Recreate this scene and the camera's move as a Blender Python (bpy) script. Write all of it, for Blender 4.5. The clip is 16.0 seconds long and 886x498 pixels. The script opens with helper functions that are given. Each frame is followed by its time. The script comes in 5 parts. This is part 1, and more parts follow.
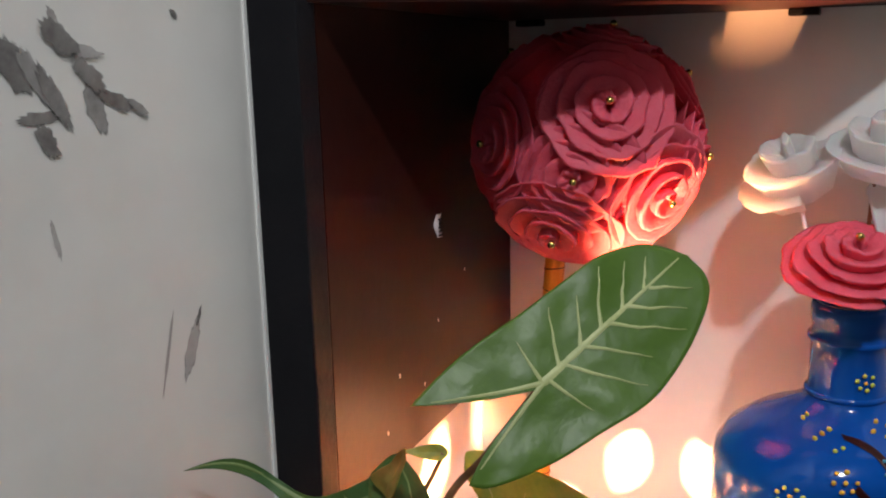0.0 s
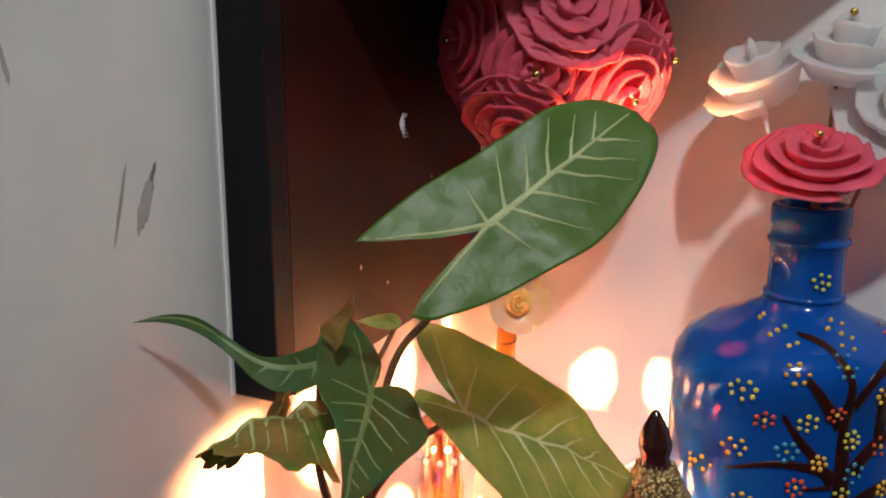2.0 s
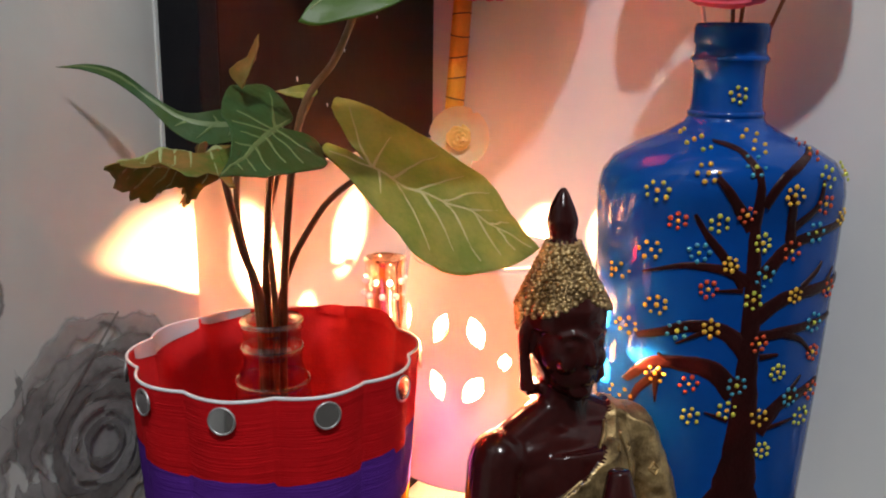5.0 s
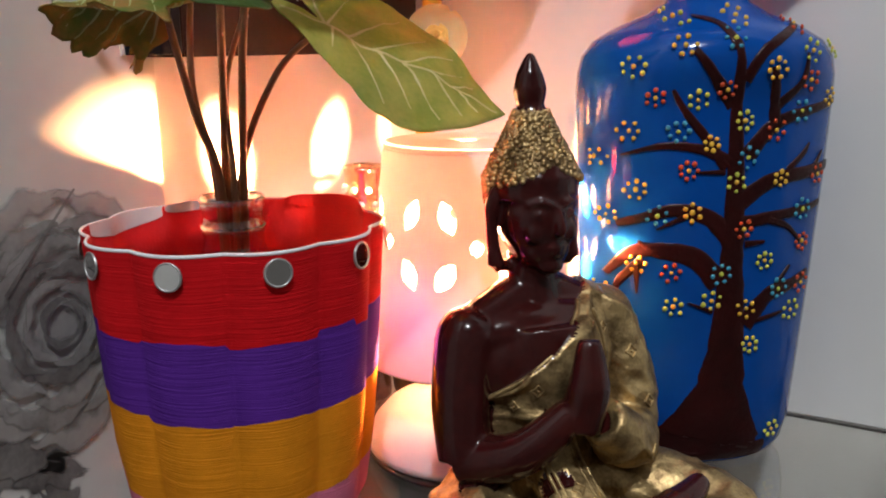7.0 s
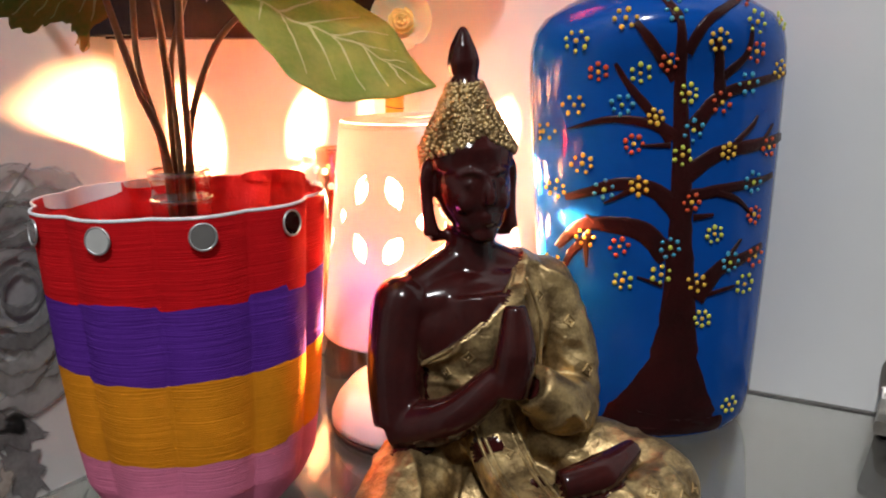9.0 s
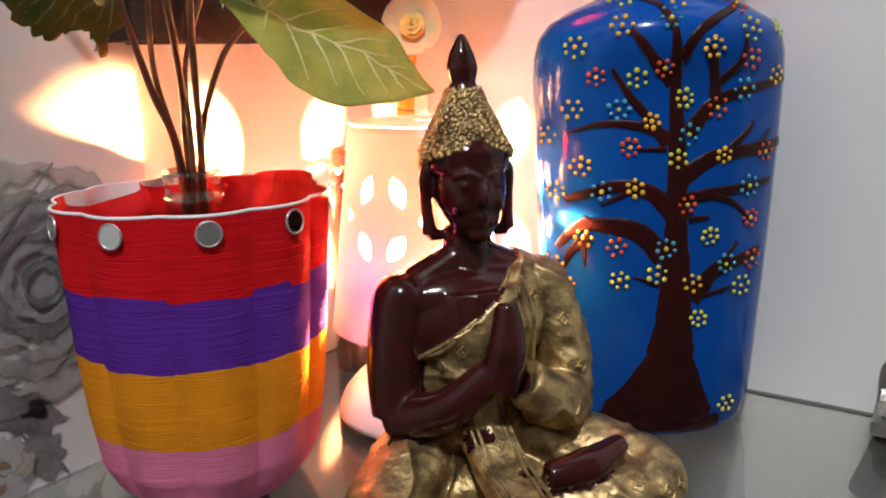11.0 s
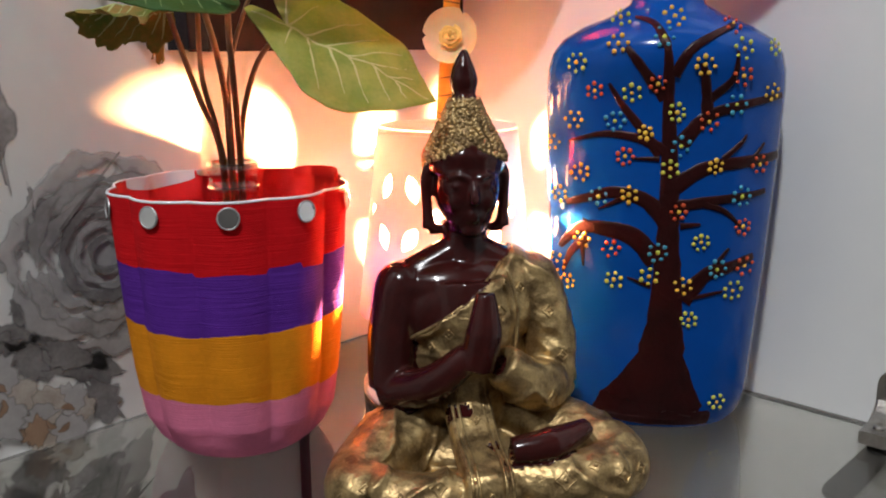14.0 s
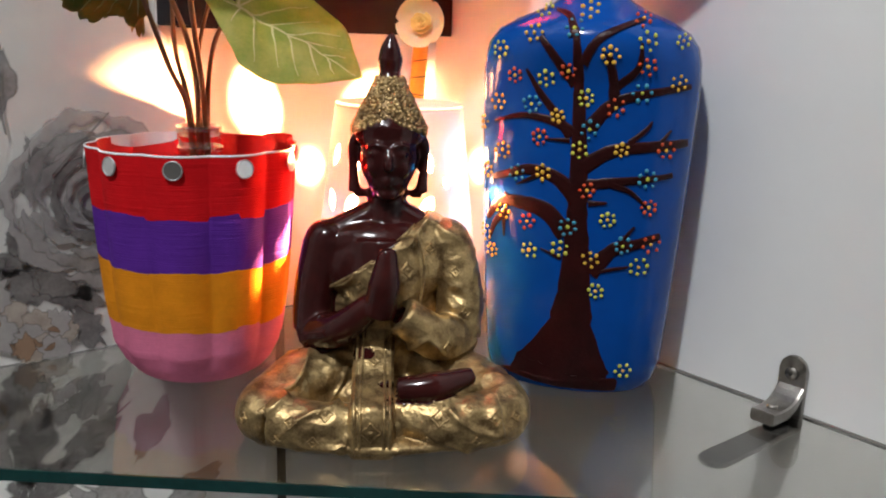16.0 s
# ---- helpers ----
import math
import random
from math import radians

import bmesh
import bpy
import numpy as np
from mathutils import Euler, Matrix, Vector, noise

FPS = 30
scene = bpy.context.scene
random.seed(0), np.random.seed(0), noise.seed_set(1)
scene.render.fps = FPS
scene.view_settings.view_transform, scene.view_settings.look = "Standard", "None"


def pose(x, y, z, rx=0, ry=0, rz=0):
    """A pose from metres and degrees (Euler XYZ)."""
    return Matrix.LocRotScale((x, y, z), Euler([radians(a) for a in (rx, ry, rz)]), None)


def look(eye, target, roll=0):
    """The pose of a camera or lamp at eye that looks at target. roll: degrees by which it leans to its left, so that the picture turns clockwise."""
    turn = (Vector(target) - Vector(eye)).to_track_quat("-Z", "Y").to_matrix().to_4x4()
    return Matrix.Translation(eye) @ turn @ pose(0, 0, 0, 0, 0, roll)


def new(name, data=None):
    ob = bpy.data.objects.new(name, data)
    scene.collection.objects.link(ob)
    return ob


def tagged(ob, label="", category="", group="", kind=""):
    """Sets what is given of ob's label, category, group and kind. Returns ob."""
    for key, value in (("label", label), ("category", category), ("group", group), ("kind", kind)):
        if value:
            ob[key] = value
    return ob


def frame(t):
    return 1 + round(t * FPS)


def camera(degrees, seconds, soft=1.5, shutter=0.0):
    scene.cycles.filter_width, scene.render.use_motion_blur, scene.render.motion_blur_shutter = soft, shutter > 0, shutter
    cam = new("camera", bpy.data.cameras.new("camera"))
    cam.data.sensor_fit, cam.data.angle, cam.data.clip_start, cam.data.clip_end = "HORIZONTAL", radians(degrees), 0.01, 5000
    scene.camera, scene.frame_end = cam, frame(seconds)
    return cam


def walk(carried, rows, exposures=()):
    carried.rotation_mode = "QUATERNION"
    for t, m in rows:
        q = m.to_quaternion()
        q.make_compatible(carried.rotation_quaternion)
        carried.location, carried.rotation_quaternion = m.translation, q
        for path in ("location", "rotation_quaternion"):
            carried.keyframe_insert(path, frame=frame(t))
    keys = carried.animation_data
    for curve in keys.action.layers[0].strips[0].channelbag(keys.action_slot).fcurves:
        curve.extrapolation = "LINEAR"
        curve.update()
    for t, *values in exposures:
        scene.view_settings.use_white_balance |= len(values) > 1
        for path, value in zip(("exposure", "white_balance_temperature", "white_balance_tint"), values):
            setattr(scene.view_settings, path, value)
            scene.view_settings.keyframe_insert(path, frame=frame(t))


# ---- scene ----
cam = camera(53.4, 16.0, soft=2.0)
PATH = [
    (0, (0.108, 0.105, 0.419), (-0.783, 1.845, -0.002), -1.3),
    (0.5, (0.109, 0.109, 0.403), (-0.769, 1.856, -0.019), -1.0),
    (1, (0.109, 0.106, 0.388), (-0.763, 1.855, -0.039), -0.5),
    (1.5, (0.114, 0.103, 0.38), (-0.757, 1.851, -0.051), -0.1),
    (2, (0.126, 0.1, 0.37), (-0.745, 1.846, -0.067), 0.1),
    (2.5, (0.134, 0.097, 0.355), (-0.73, 1.846, -0.085), 0.5),
    (3, (0.144, 0.093, 0.342), (-0.721, 1.842, -0.099), 1.0),
    (3.5, (0.155, 0.093, 0.333), (-0.711, 1.84, -0.113), 1.0),
    (4, (0.172, 0.094, 0.315), (-0.696, 1.84, -0.13), 0.8),
    (4.5, (0.178, 0.085, 0.299), (-0.699, 1.828, -0.14), 0.8),
    (5, (0.184, 0.085, 0.28), (-0.717, 1.814, -0.165), 0.7),
    (5.2, (0.184, 0.081, 0.271), (-0.712, 1.812, -0.176), 0.5),
    (7.3, (0.216, 0.106, 0.217), (-0.751, 1.797, -0.237), -0.6),
    (7.5, (0.223, 0.111, 0.213), (-0.758, 1.794, -0.242), -0.7),
    (8, (0.239, 0.115, 0.205), (-0.767, 1.786, -0.237), -1.0),
    (10.5, (0.274, 0.114, 0.215), (-0.834, 1.719, -0.231), -1.2),
    (11, (0.281, 0.112, 0.212), (-0.839, 1.709, -0.229), -1.2),
    (11.5, (0.283, 0.12, 0.218), (-0.85, 1.706, -0.232), -1.1),
    (12, (0.296, 0.124, 0.22), (-0.862, 1.694, -0.224), -1.2),
    (12.5, (0.308, 0.122, 0.22), (-0.861, 1.682, -0.225), -1.0),
    (13, (0.32, 0.123, 0.222), (-0.873, 1.662, -0.233), -0.6),
    (13.5, (0.338, 0.121, 0.223), (-0.925, 1.603, -0.234), -0.5),
    (14, (0.36, 0.116, 0.221), (-0.979, 1.532, -0.229), -0.2),
    (14.5, (0.384, 0.118, 0.223), (-1.002, 1.488, -0.227), 0.5),
    (15, (0.41, 0.121, 0.227), (-1.009, 1.457, -0.221), 1.3),
    (15.5, (0.438, 0.135, 0.224), (-1.014, 1.435, -0.225), 1.7),
    (16, (0.472, 0.154, 0.218), (-1.024, 1.395, -0.251), 1.9),
]
EXPOSURES = [(0, 0.17), (3.5, -0.03), (5, 0.1), (7.5, 0.32), (11, 0.6), (12.5, 0.2), (14, 0.45), (16, 0.6)]
walk(cam, [(t, look(eye, target, roll)) for t, eye, target, roll in PATH], EXPOSURES)

# ---- light ----
world = bpy.data.worlds.new("room")
world.use_nodes = True
world.node_tree.nodes["Background"].inputs[0].default_value = (0.75, 0.82, 0.9, 1)
world.node_tree.nodes["Background"].inputs[1].default_value = 0.05
scene.world = world


def lamp(name, kind, power, colour, place, size):
    data = bpy.data.lights.new(name, kind)
    data.energy, data.color, data.shadow_soft_size = power, colour, size
    ob = new(name, data)
    ob.location = place
    return ob


LAMP = Vector((-0.0092, 0.5107, 0.0))
lamp("room_light", "POINT", 60, (0.93, 0.96, 1.0), (0.55, -0.47, 1.66), 0.045)
BULB = Vector((-0.007, -0.0102, 0.1325))
lamp("bulb_light", "POINT", 46, (1.0, 0.41, 0.165), LAMP + BULB, 0.0035)


# ---- materials ----
def material(name, colour, rough=0.5, metal=0.0, second=None, scale=40.0, amount=0.5, bump=0.0, bump_scale=None, **extra):
    m = bpy.data.materials.new(name)
    m.use_nodes = True
    nt = m.node_tree
    bsdf = nt.nodes["Principled BSDF"]
    bsdf.inputs["Roughness"].default_value = rough
    bsdf.inputs["Metallic"].default_value = metal
    for key, value in extra.items():
        bsdf.inputs[key.replace("_", " ")].default_value = value
    co = nt.nodes.new("ShaderNodeTexCoord")
    n1 = nt.nodes.new("ShaderNodeTexNoise")
    n1.inputs["Scale"].default_value, n1.inputs["Detail"].default_value = scale, 6
    n2 = nt.nodes.new("ShaderNodeTexNoise")
    n2.inputs["Scale"].default_value, n2.inputs["Detail"].default_value = scale * 7, 4
    nt.links.new(co.outputs["Object"], n1.inputs["Vector"])
    nt.links.new(co.outputs["Object"], n2.inputs["Vector"])
    add = nt.nodes.new("ShaderNodeMath")
    add.operation = "MULTIPLY_ADD"
    add.inputs[1].default_value = 0.35
    nt.links.new(n2.outputs[0], add.inputs[0])
    nt.links.new(n1.outputs[0], add.inputs[2])
    ramp = nt.nodes.new("ShaderNodeMapRange")
    ramp.inputs["From Min"].default_value, ramp.inputs["From Max"].default_value = 0.5, 0.85
    ramp.inputs["To Max"].default_value = amount
    nt.links.new(add.outputs[0], ramp.inputs["Value"])
    mix = nt.nodes.new("ShaderNodeMix")
    mix.data_type = "RGBA"
    second = second or tuple(c * 0.75 for c in colour)
    mix.inputs["A"].default_value, mix.inputs["B"].default_value = (*colour, 1), (*second, 1)
    nt.links.new(ramp.outputs[0], mix.inputs["Factor"])
    nt.links.new(mix.outputs["Result"], bsdf.inputs["Base Color"])
    if bump:
        b = nt.nodes.new("ShaderNodeBump")
        b.inputs["Strength"].default_value, b.inputs["Distance"].default_value = bump, 0.001
        n3 = nt.nodes.new("ShaderNodeTexNoise")
        n3.inputs["Scale"].default_value, n3.inputs["Detail"].default_value = bump_scale or scale * 4, 5
        nt.links.new(co.outputs["Object"], n3.inputs["Vector"])
        nt.links.new(n3.outputs[0], b.inputs["Height"])
        nt.links.new(b.outputs[0], bsdf.inputs["Normal"])
    return m


def yarn(name, colour):
    m = material(name, colour, 0.9, 0, tuple(c * 0.7 for c in colour), 60, 0.5, Specular_IOR_Level=0.08)
    nt = m.node_tree
    co = nt.nodes.new("ShaderNodeTexCoord")
    mp = nt.nodes.new("ShaderNodeMapping")
    mp.inputs["Scale"].default_value = (25, 25, 1300)
    noi = nt.nodes.new("ShaderNodeTexNoise")
    noi.inputs["Scale"].default_value, noi.inputs["Detail"].default_value = 1.0, 3
    b = nt.nodes.new("ShaderNodeBump")
    b.inputs["Strength"].default_value, b.inputs["Distance"].default_value = 0.6, 0.0008
    nt.links.new(co.outputs["Object"], mp.inputs["Vector"])
    nt.links.new(mp.outputs[0], noi.inputs["Vector"])
    nt.links.new(noi.outputs[0], b.inputs["Height"])
    nt.links.new(b.outputs[0], nt.nodes["Principled BSDF"].inputs["Normal"])
    return m


def clear_glass(name, tint, rough=0.0):
    m = bpy.data.materials.new(name)
    m.use_nodes = True
    p = m.node_tree.nodes["Principled BSDF"]
    p.inputs["Base Color"].default_value = (*tint, 1)
    p.inputs["Roughness"].default_value = rough
    p.inputs["Transmission Weight"].default_value = 1.0
    p.inputs["IOR"].default_value = 1.48
    return m


M_WALL = material("white_paint", (0.74, 0.74, 0.72), 0.55, 0, (0.66, 0.67, 0.66), 6, 0.5, 0.15, 90)
M_PAPER = material("wallpaper", (0.66, 0.66, 0.63), 0.6, 0, (0.52, 0.52, 0.5), 5, 0.7, 0.1, 300)
M_PRINT = [material("grey_print", (0.20, 0.19, 0.185), 0.6, 0, (0.40, 0.39, 0.375), 45, 0.9),
           material("dark_print", (0.10, 0.093, 0.09), 0.6, 0, (0.25, 0.24, 0.23), 60, 0.9),
           material("pale_print", (0.42, 0.40, 0.385), 0.6, 0, (0.30, 0.29, 0.28), 45, 0.9),
           material("beige_print", (0.50, 0.45, 0.39), 0.6, 0, (0.32, 0.27, 0.22), 70, 0.9),
           material("brown_print", (0.22, 0.13, 0.075), 0.6, 0, (0.34, 0.22, 0.14), 40, 0.9)]
M_WOOD = material("brown_laminate", (0.022, 0.0048, 0.0028), 0.4, 0, (0.008, 0.0022, 0.0016), 14, 0.8, 0.08, 200, Specular_IOR_Level=0.16)
M_BLACK = material("black_edging", (0.008, 0.008, 0.010), 0.5, 0, (0.012, 0.012, 0.014), 80, 0.4, 0.2, 300, Specular_IOR_Level=0.1)
M_FOAM = material("pink_foam", (0.84, 0.13, 0.20), 0.55, 0, (0.74, 0.07, 0.13), 50, 0.6, 0.7, 700, Subsurface_Weight=0.4, Subsurface_Scale=0.004)
M_FOAM_WHITE = material("white_foam", (0.86, 0.86, 0.86), 0.75, 0, (0.78, 0.78, 0.8), 50, 0.5, 0.5, 900, Subsurface_Weight=0.4, Subsurface_Scale=0.008)
M_BRASS = material("brass_bead", (0.75, 0.52, 0.16), 0.22, 1.0, (0.5, 0.32, 0.08), 200, 0.5)
M_BLUE = material("blue_enamel", (0.002, 0.066, 0.34), 0.13, 0, (0.002, 0.056, 0.28), 25, 0.8, 0.1, 160, Coat_Weight=0.04, Specular_IOR_Level=0.24)
M_BARK = material("maroon_paint", (0.032, 0.005, 0.005), 0.3, 0, (0.016, 0.004, 0.004), 60, 0.8, 0.35, 400, Specular_IOR_Level=0.2)
M_DOT = {"yellow": material("yellow_paint", (0.80, 0.50, 0.05), 0.35, 0, (0.72, 0.38, 0.03), 200, 0.6),
         "green": material("lime_paint", (0.62, 0.62, 0.07), 0.35, 0, (0.4, 0.5, 0.06), 200, 0.6),
         "orange": material("orange_paint", (0.62, 0.075, 0.012), 0.4, 0, (0.5, 0.045, 0.012), 200, 0.6),
         "blue": material("turquoise_paint", (0.05, 0.33, 0.46), 0.35, 0, (0.03, 0.22, 0.38), 200, 0.6)}
M_RED, M_PURPLE, M_ORANGE, M_PINK = (yarn("red_yarn", (0.62, 0.008, 0.012)), yarn("purple_yarn", (0.105, 0.025, 0.29)),
                                     yarn("orange_yarn", (0.78, 0.27, 0.012)), yarn("pink_yarn", (0.74, 0.2, 0.33)))
M_CARD = material("white_card", (0.8, 0.76, 0.78), 0.6, 0, (0.7, 0.66, 0.7), 60, 0.5)
M_FELT = material("red_felt", (0.78, 0.012, 0.016), 0.85, 0, (0.66, 0.008, 0.012), 60, 0.6, 0.4, 800)
M_MIRROR = material("mirror", (0.9, 0.9, 0.9), 0.03, 1.0, (0.82, 0.83, 0.84), 200, 0.4)
M_SILVER = material("silver_thread", (0.6, 0.6, 0.6), 0.4, 0.8, (0.3, 0.3, 0.3), 300, 0.6)
M_LEAF = material("green_leaf", (0.085, 0.165, 0.022), 0.38, 0, (0.06, 0.125, 0.016), 60, 0.6, 0.25, 220, Specular_IOR_Level=0.3)
M_LEAF_DARK = material("dark_leaf", (0.045, 0.10, 0.032), 0.5, 0, (0.05, 0.08, 0.012), 60, 0.8, 0.35, 260, Specular_IOR_Level=0.2)
M_LEAF_OLD = material("yellowing_leaf", (0.29, 0.34, 0.07), 0.5, 0, (0.46, 0.43, 0.12), 60, 1.0, 0.8, 150)
M_LEAF_DRY = material("withered_leaf", (0.13, 0.20, 0.025), 0.6, 0, (0.40, 0.21, 0.05), 48, 1.0, 0.6, 240)
M_VEIN = material("pale_vein", (0.50, 0.54, 0.24), 0.45, 0, (0.36, 0.42, 0.16), 100, 0.7)
M_VEIN_OLD = material("olive_vein", (0.62, 0.62, 0.3), 0.45, 0, (0.66, 0.64, 0.3), 100, 0.7)
M_VEIN_DIM = material("dim_vein", (0.14, 0.20, 0.065), 0.5, 0, (0.10, 0.15, 0.04), 100, 0.7)
M_STEM = material("brown_stem", (0.27, 0.12, 0.06), 0.4, 0, (0.17, 0.09, 0.035), 90, 0.9, 0.3, 500)
M_SKIN = material("dark_resin", (0.045, 0.007, 0.006), 0.15, 0, (0.02, 0.004, 0.004), 40, 0.7, 0.08, 200, Coat_Weight=0.08, Specular_IOR_Level=0.3)
M_GOLD = material("antique_gold", (0.60, 0.43, 0.20), 0.40, 0.85, (0.15, 0.09, 0.04), 110, 0.9, 0.9, 260)
# Darker gold for the hair base between the curls.
M_GOLD_DARK = material("dark_gold", (0.20, 0.13, 0.055), 0.42, 0.8, (0.07, 0.04, 0.02), 200, 0.8, 0.5, 400)
M_CERAMIC = material("white_ceramic", (0.78, 0.75, 0.75), 0.3, 0, (0.7, 0.66, 0.66), 20, 0.6, 0.05, 200, )
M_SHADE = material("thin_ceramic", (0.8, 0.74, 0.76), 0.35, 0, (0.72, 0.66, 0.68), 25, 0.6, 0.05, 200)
M_TAPE = material("yellow_wrap", (0.72, 0.32, 0.02), 0.5, 0, (0.58, 0.22, 0.012), 80, 0.7, 0.4, 500)
M_THREAD = material("brown_thread", (0.09, 0.04, 0.012), 0.7)
M_PETAL = material("ivory_petal", (0.82, 0.68, 0.46), 0.3, 0, (0.8, 0.56, 0.28), 60, 0.6, 0.0, None, Subsurface_Weight=0.5, Subsurface_Scale=0.006)
M_POT = material("brown_pot", (0.09, 0.045, 0.025), 0.5, 0, (0.05, 0.025, 0.015), 60, 0.8, 0.4, 300)
M_STEEL = material("brushed_steel", (0.42, 0.4, 0.37), 0.33, 1.0, (0.26, 0.24, 0.22), 120, 0.7, 0.25, 600)
M_DARK = material("dark_metal", (0.04, 0.035, 0.03), 0.45, 0.5)
M_EDGE = material("green_glass_edge", (0.008, 0.045, 0.042), 0.08, 0, (0.004, 0.02, 0.02), 30, 0.7)
M_SHELF = clear_glass("shelf_glass", (0.49, 0.475, 0.45))
# Dark on purpose, so that the unseen room throws back little light.
M_FAR = material("darkened_paint", (0.16, 0.15, 0.14), 0.7, 0, (0.13, 0.12, 0.11), 3, 0.6)


def thin_glass(name, tint):
    """Clear glass too thin to bend the view: it shows what is behind, and gloss by its angle."""
    m = bpy.data.materials.new(name)
    m.use_nodes = True
    nt = m.node_tree
    nt.nodes.remove(nt.nodes["Principled BSDF"])
    clear, gloss = nt.nodes.new("ShaderNodeBsdfTransparent"), nt.nodes.new("ShaderNodeBsdfGlossy")
    clear.inputs[0].default_value = (*tint, 1)
    gloss.inputs["Roughness"].default_value = 0.05
    rim, weak, mixer = nt.nodes.new("ShaderNodeLayerWeight"), nt.nodes.new("ShaderNodeMath"), nt.nodes.new("ShaderNodeMixShader")
    rim.inputs[0].default_value = 0.3
    weak.operation = "MULTIPLY_ADD"
    weak.inputs[1].default_value, weak.inputs[2].default_value = 0.8, 0.14
    nt.links.new(rim.outputs["Facing"], weak.inputs[0])
    nt.links.new(weak.outputs[0], mixer.inputs[0])
    nt.links.new(clear.outputs[0], mixer.inputs[1])
    nt.links.new(gloss.outputs[0], mixer.inputs[2])
    nt.links.new(mixer.outputs[0], nt.nodes["Material Output"].inputs["Surface"])
    return m


M_GLASS = thin_glass("jar_glass", (0.975, 0.975, 0.965))
M_VIAL = thin_glass("amber_glass", (0.85, 0.6, 0.45))
M_BULB = bpy.data.materials.new("glowing_bulb")
M_BULB.use_nodes = True
M_BULB.node_tree.nodes["Principled BSDF"].inputs["Emission Color"].default_value = (1, 0.72, 0.42, 1)
M_BULB.node_tree.nodes["Principled BSDF"].inputs["Emission Strength"].default_value = 40



def ragged_edge(m, grain):
    """Lets a flat print fade into the paper, with a grainy edge that follows its own outline."""
    nt = m.node_tree
    bsdf, out = nt.nodes["Principled BSDF"], nt.nodes["Material Output"]
    att, noi, co = nt.nodes.new("ShaderNodeAttribute"), nt.nodes.new("ShaderNodeTexNoise"), nt.nodes.new("ShaderNodeTexCoord")
    att.attribute_name = "fade"
    noi.inputs["Scale"].default_value, noi.inputs["Detail"].default_value = grain, 7
    nt.links.new(co.outputs["Object"], noi.inputs["Vector"])
    add, ramp = nt.nodes.new("ShaderNodeMath"), nt.nodes.new("ShaderNodeMapRange")
    add.operation = "MULTIPLY_ADD"
    add.inputs[1].default_value = 1.1
    nt.links.new(noi.outputs[0], add.inputs[0])
    nt.links.new(att.outputs["Fac"], add.inputs[2])
    ramp.inputs["From Min"].default_value, ramp.inputs["From Max"].default_value = 0.62, 1.2
    ramp.inputs["To Max"].default_value = 0.92
    nt.links.new(add.outputs[0], ramp.inputs["Value"])
    clear, mixer = nt.nodes.new("ShaderNodeBsdfTransparent"), nt.nodes.new("ShaderNodeMixShader")
    nt.links.new(ramp.outputs[0], mixer.inputs[0])
    nt.links.new(clear.outputs[0], mixer.inputs[1])
    nt.links.new(bsdf.outputs[0], mixer.inputs[2])
    nt.links.new(mixer.outputs[0], out.inputs["Surface"])


for m in M_PRINT:
    ragged_edge(m, 110)


def see_through(m, share, pass_through=None):
    """Lets light shine through a thin leaf or petal in its own colour, or tinted as leaf green passes it."""
    nt = m.node_tree
    bsdf, out = nt.nodes["Principled BSDF"], nt.nodes["Material Output"]
    tr = nt.nodes.new("ShaderNodeBsdfTranslucent")
    mixer = nt.nodes.new("ShaderNodeMixShader")
    mixer.inputs[0].default_value = share
    colour = bsdf.inputs["Base Color"].links[0].from_socket
    if pass_through:
        tint = nt.nodes.new("ShaderNodeMix")
        tint.data_type, tint.blend_type = "RGBA", "MULTIPLY"
        tint.inputs["Factor"].default_value = 1.0
        tint.inputs["B"].default_value = (*pass_through, 1)
        nt.links.new(colour, tint.inputs["A"])
        colour = tint.outputs["Result"]
    nt.links.new(colour, tr.inputs["Color"])
    nt.links.new(bsdf.outputs[0], mixer.inputs[1])
    nt.links.new(tr.outputs[0], mixer.inputs[2])
    nt.links.new(mixer.outputs[0], out.inputs["Surface"])


for m, share in ((M_LEAF, 0.3), (M_LEAF_DARK, 0.12), (M_LEAF_OLD, 0.55), (M_LEAF_DRY, 0.4), (M_PETAL, 0.2), (M_FOAM_WHITE, 0.6), (M_FOAM, 0.3), (M_VEIN, 0.3), (M_VEIN_OLD, 0.35), (M_CERAMIC, 0.05), (M_SHADE, 0.05)):
    see_through(m, share, (1.0, 1.28, 0.9) if m in (M_LEAF, M_LEAF_DARK, M_LEAF_OLD) else None)


# ---- building blocks ----
def finish(bm, name, mats, smooth=True):
    bmesh.ops.recalc_face_normals(bm, faces=bm.faces)
    me = bpy.data.meshes.new(name)
    bm.to_mesh(me)
    bm.free()
    for m in (mats if isinstance(mats, (list, tuple)) else [mats]):
        me.materials.append(m)
    if smooth:
        me.polygons.foreach_set("use_smooth", [True] * len(me.polygons))
    return me


def part(name, bm, mat, parent, label="", smooth=True):
    ob = new(name, finish(bm, name, mat, smooth))
    ob.parent = parent
    if label:
        tagged(ob, label)
    return ob


def thing(name, label, category, place=(0, 0, 0), group="", kind=""):
    ob = new(name)
    ob.empty_display_size = 0.02
    ob.location = place
    return tagged(ob, label, category, group, kind)


def solid(name, bm, mat, label="", category="", kind="", smooth=False):
    return tagged(new(name, finish(bm, name, mat, smooth)), label, category, "", kind)


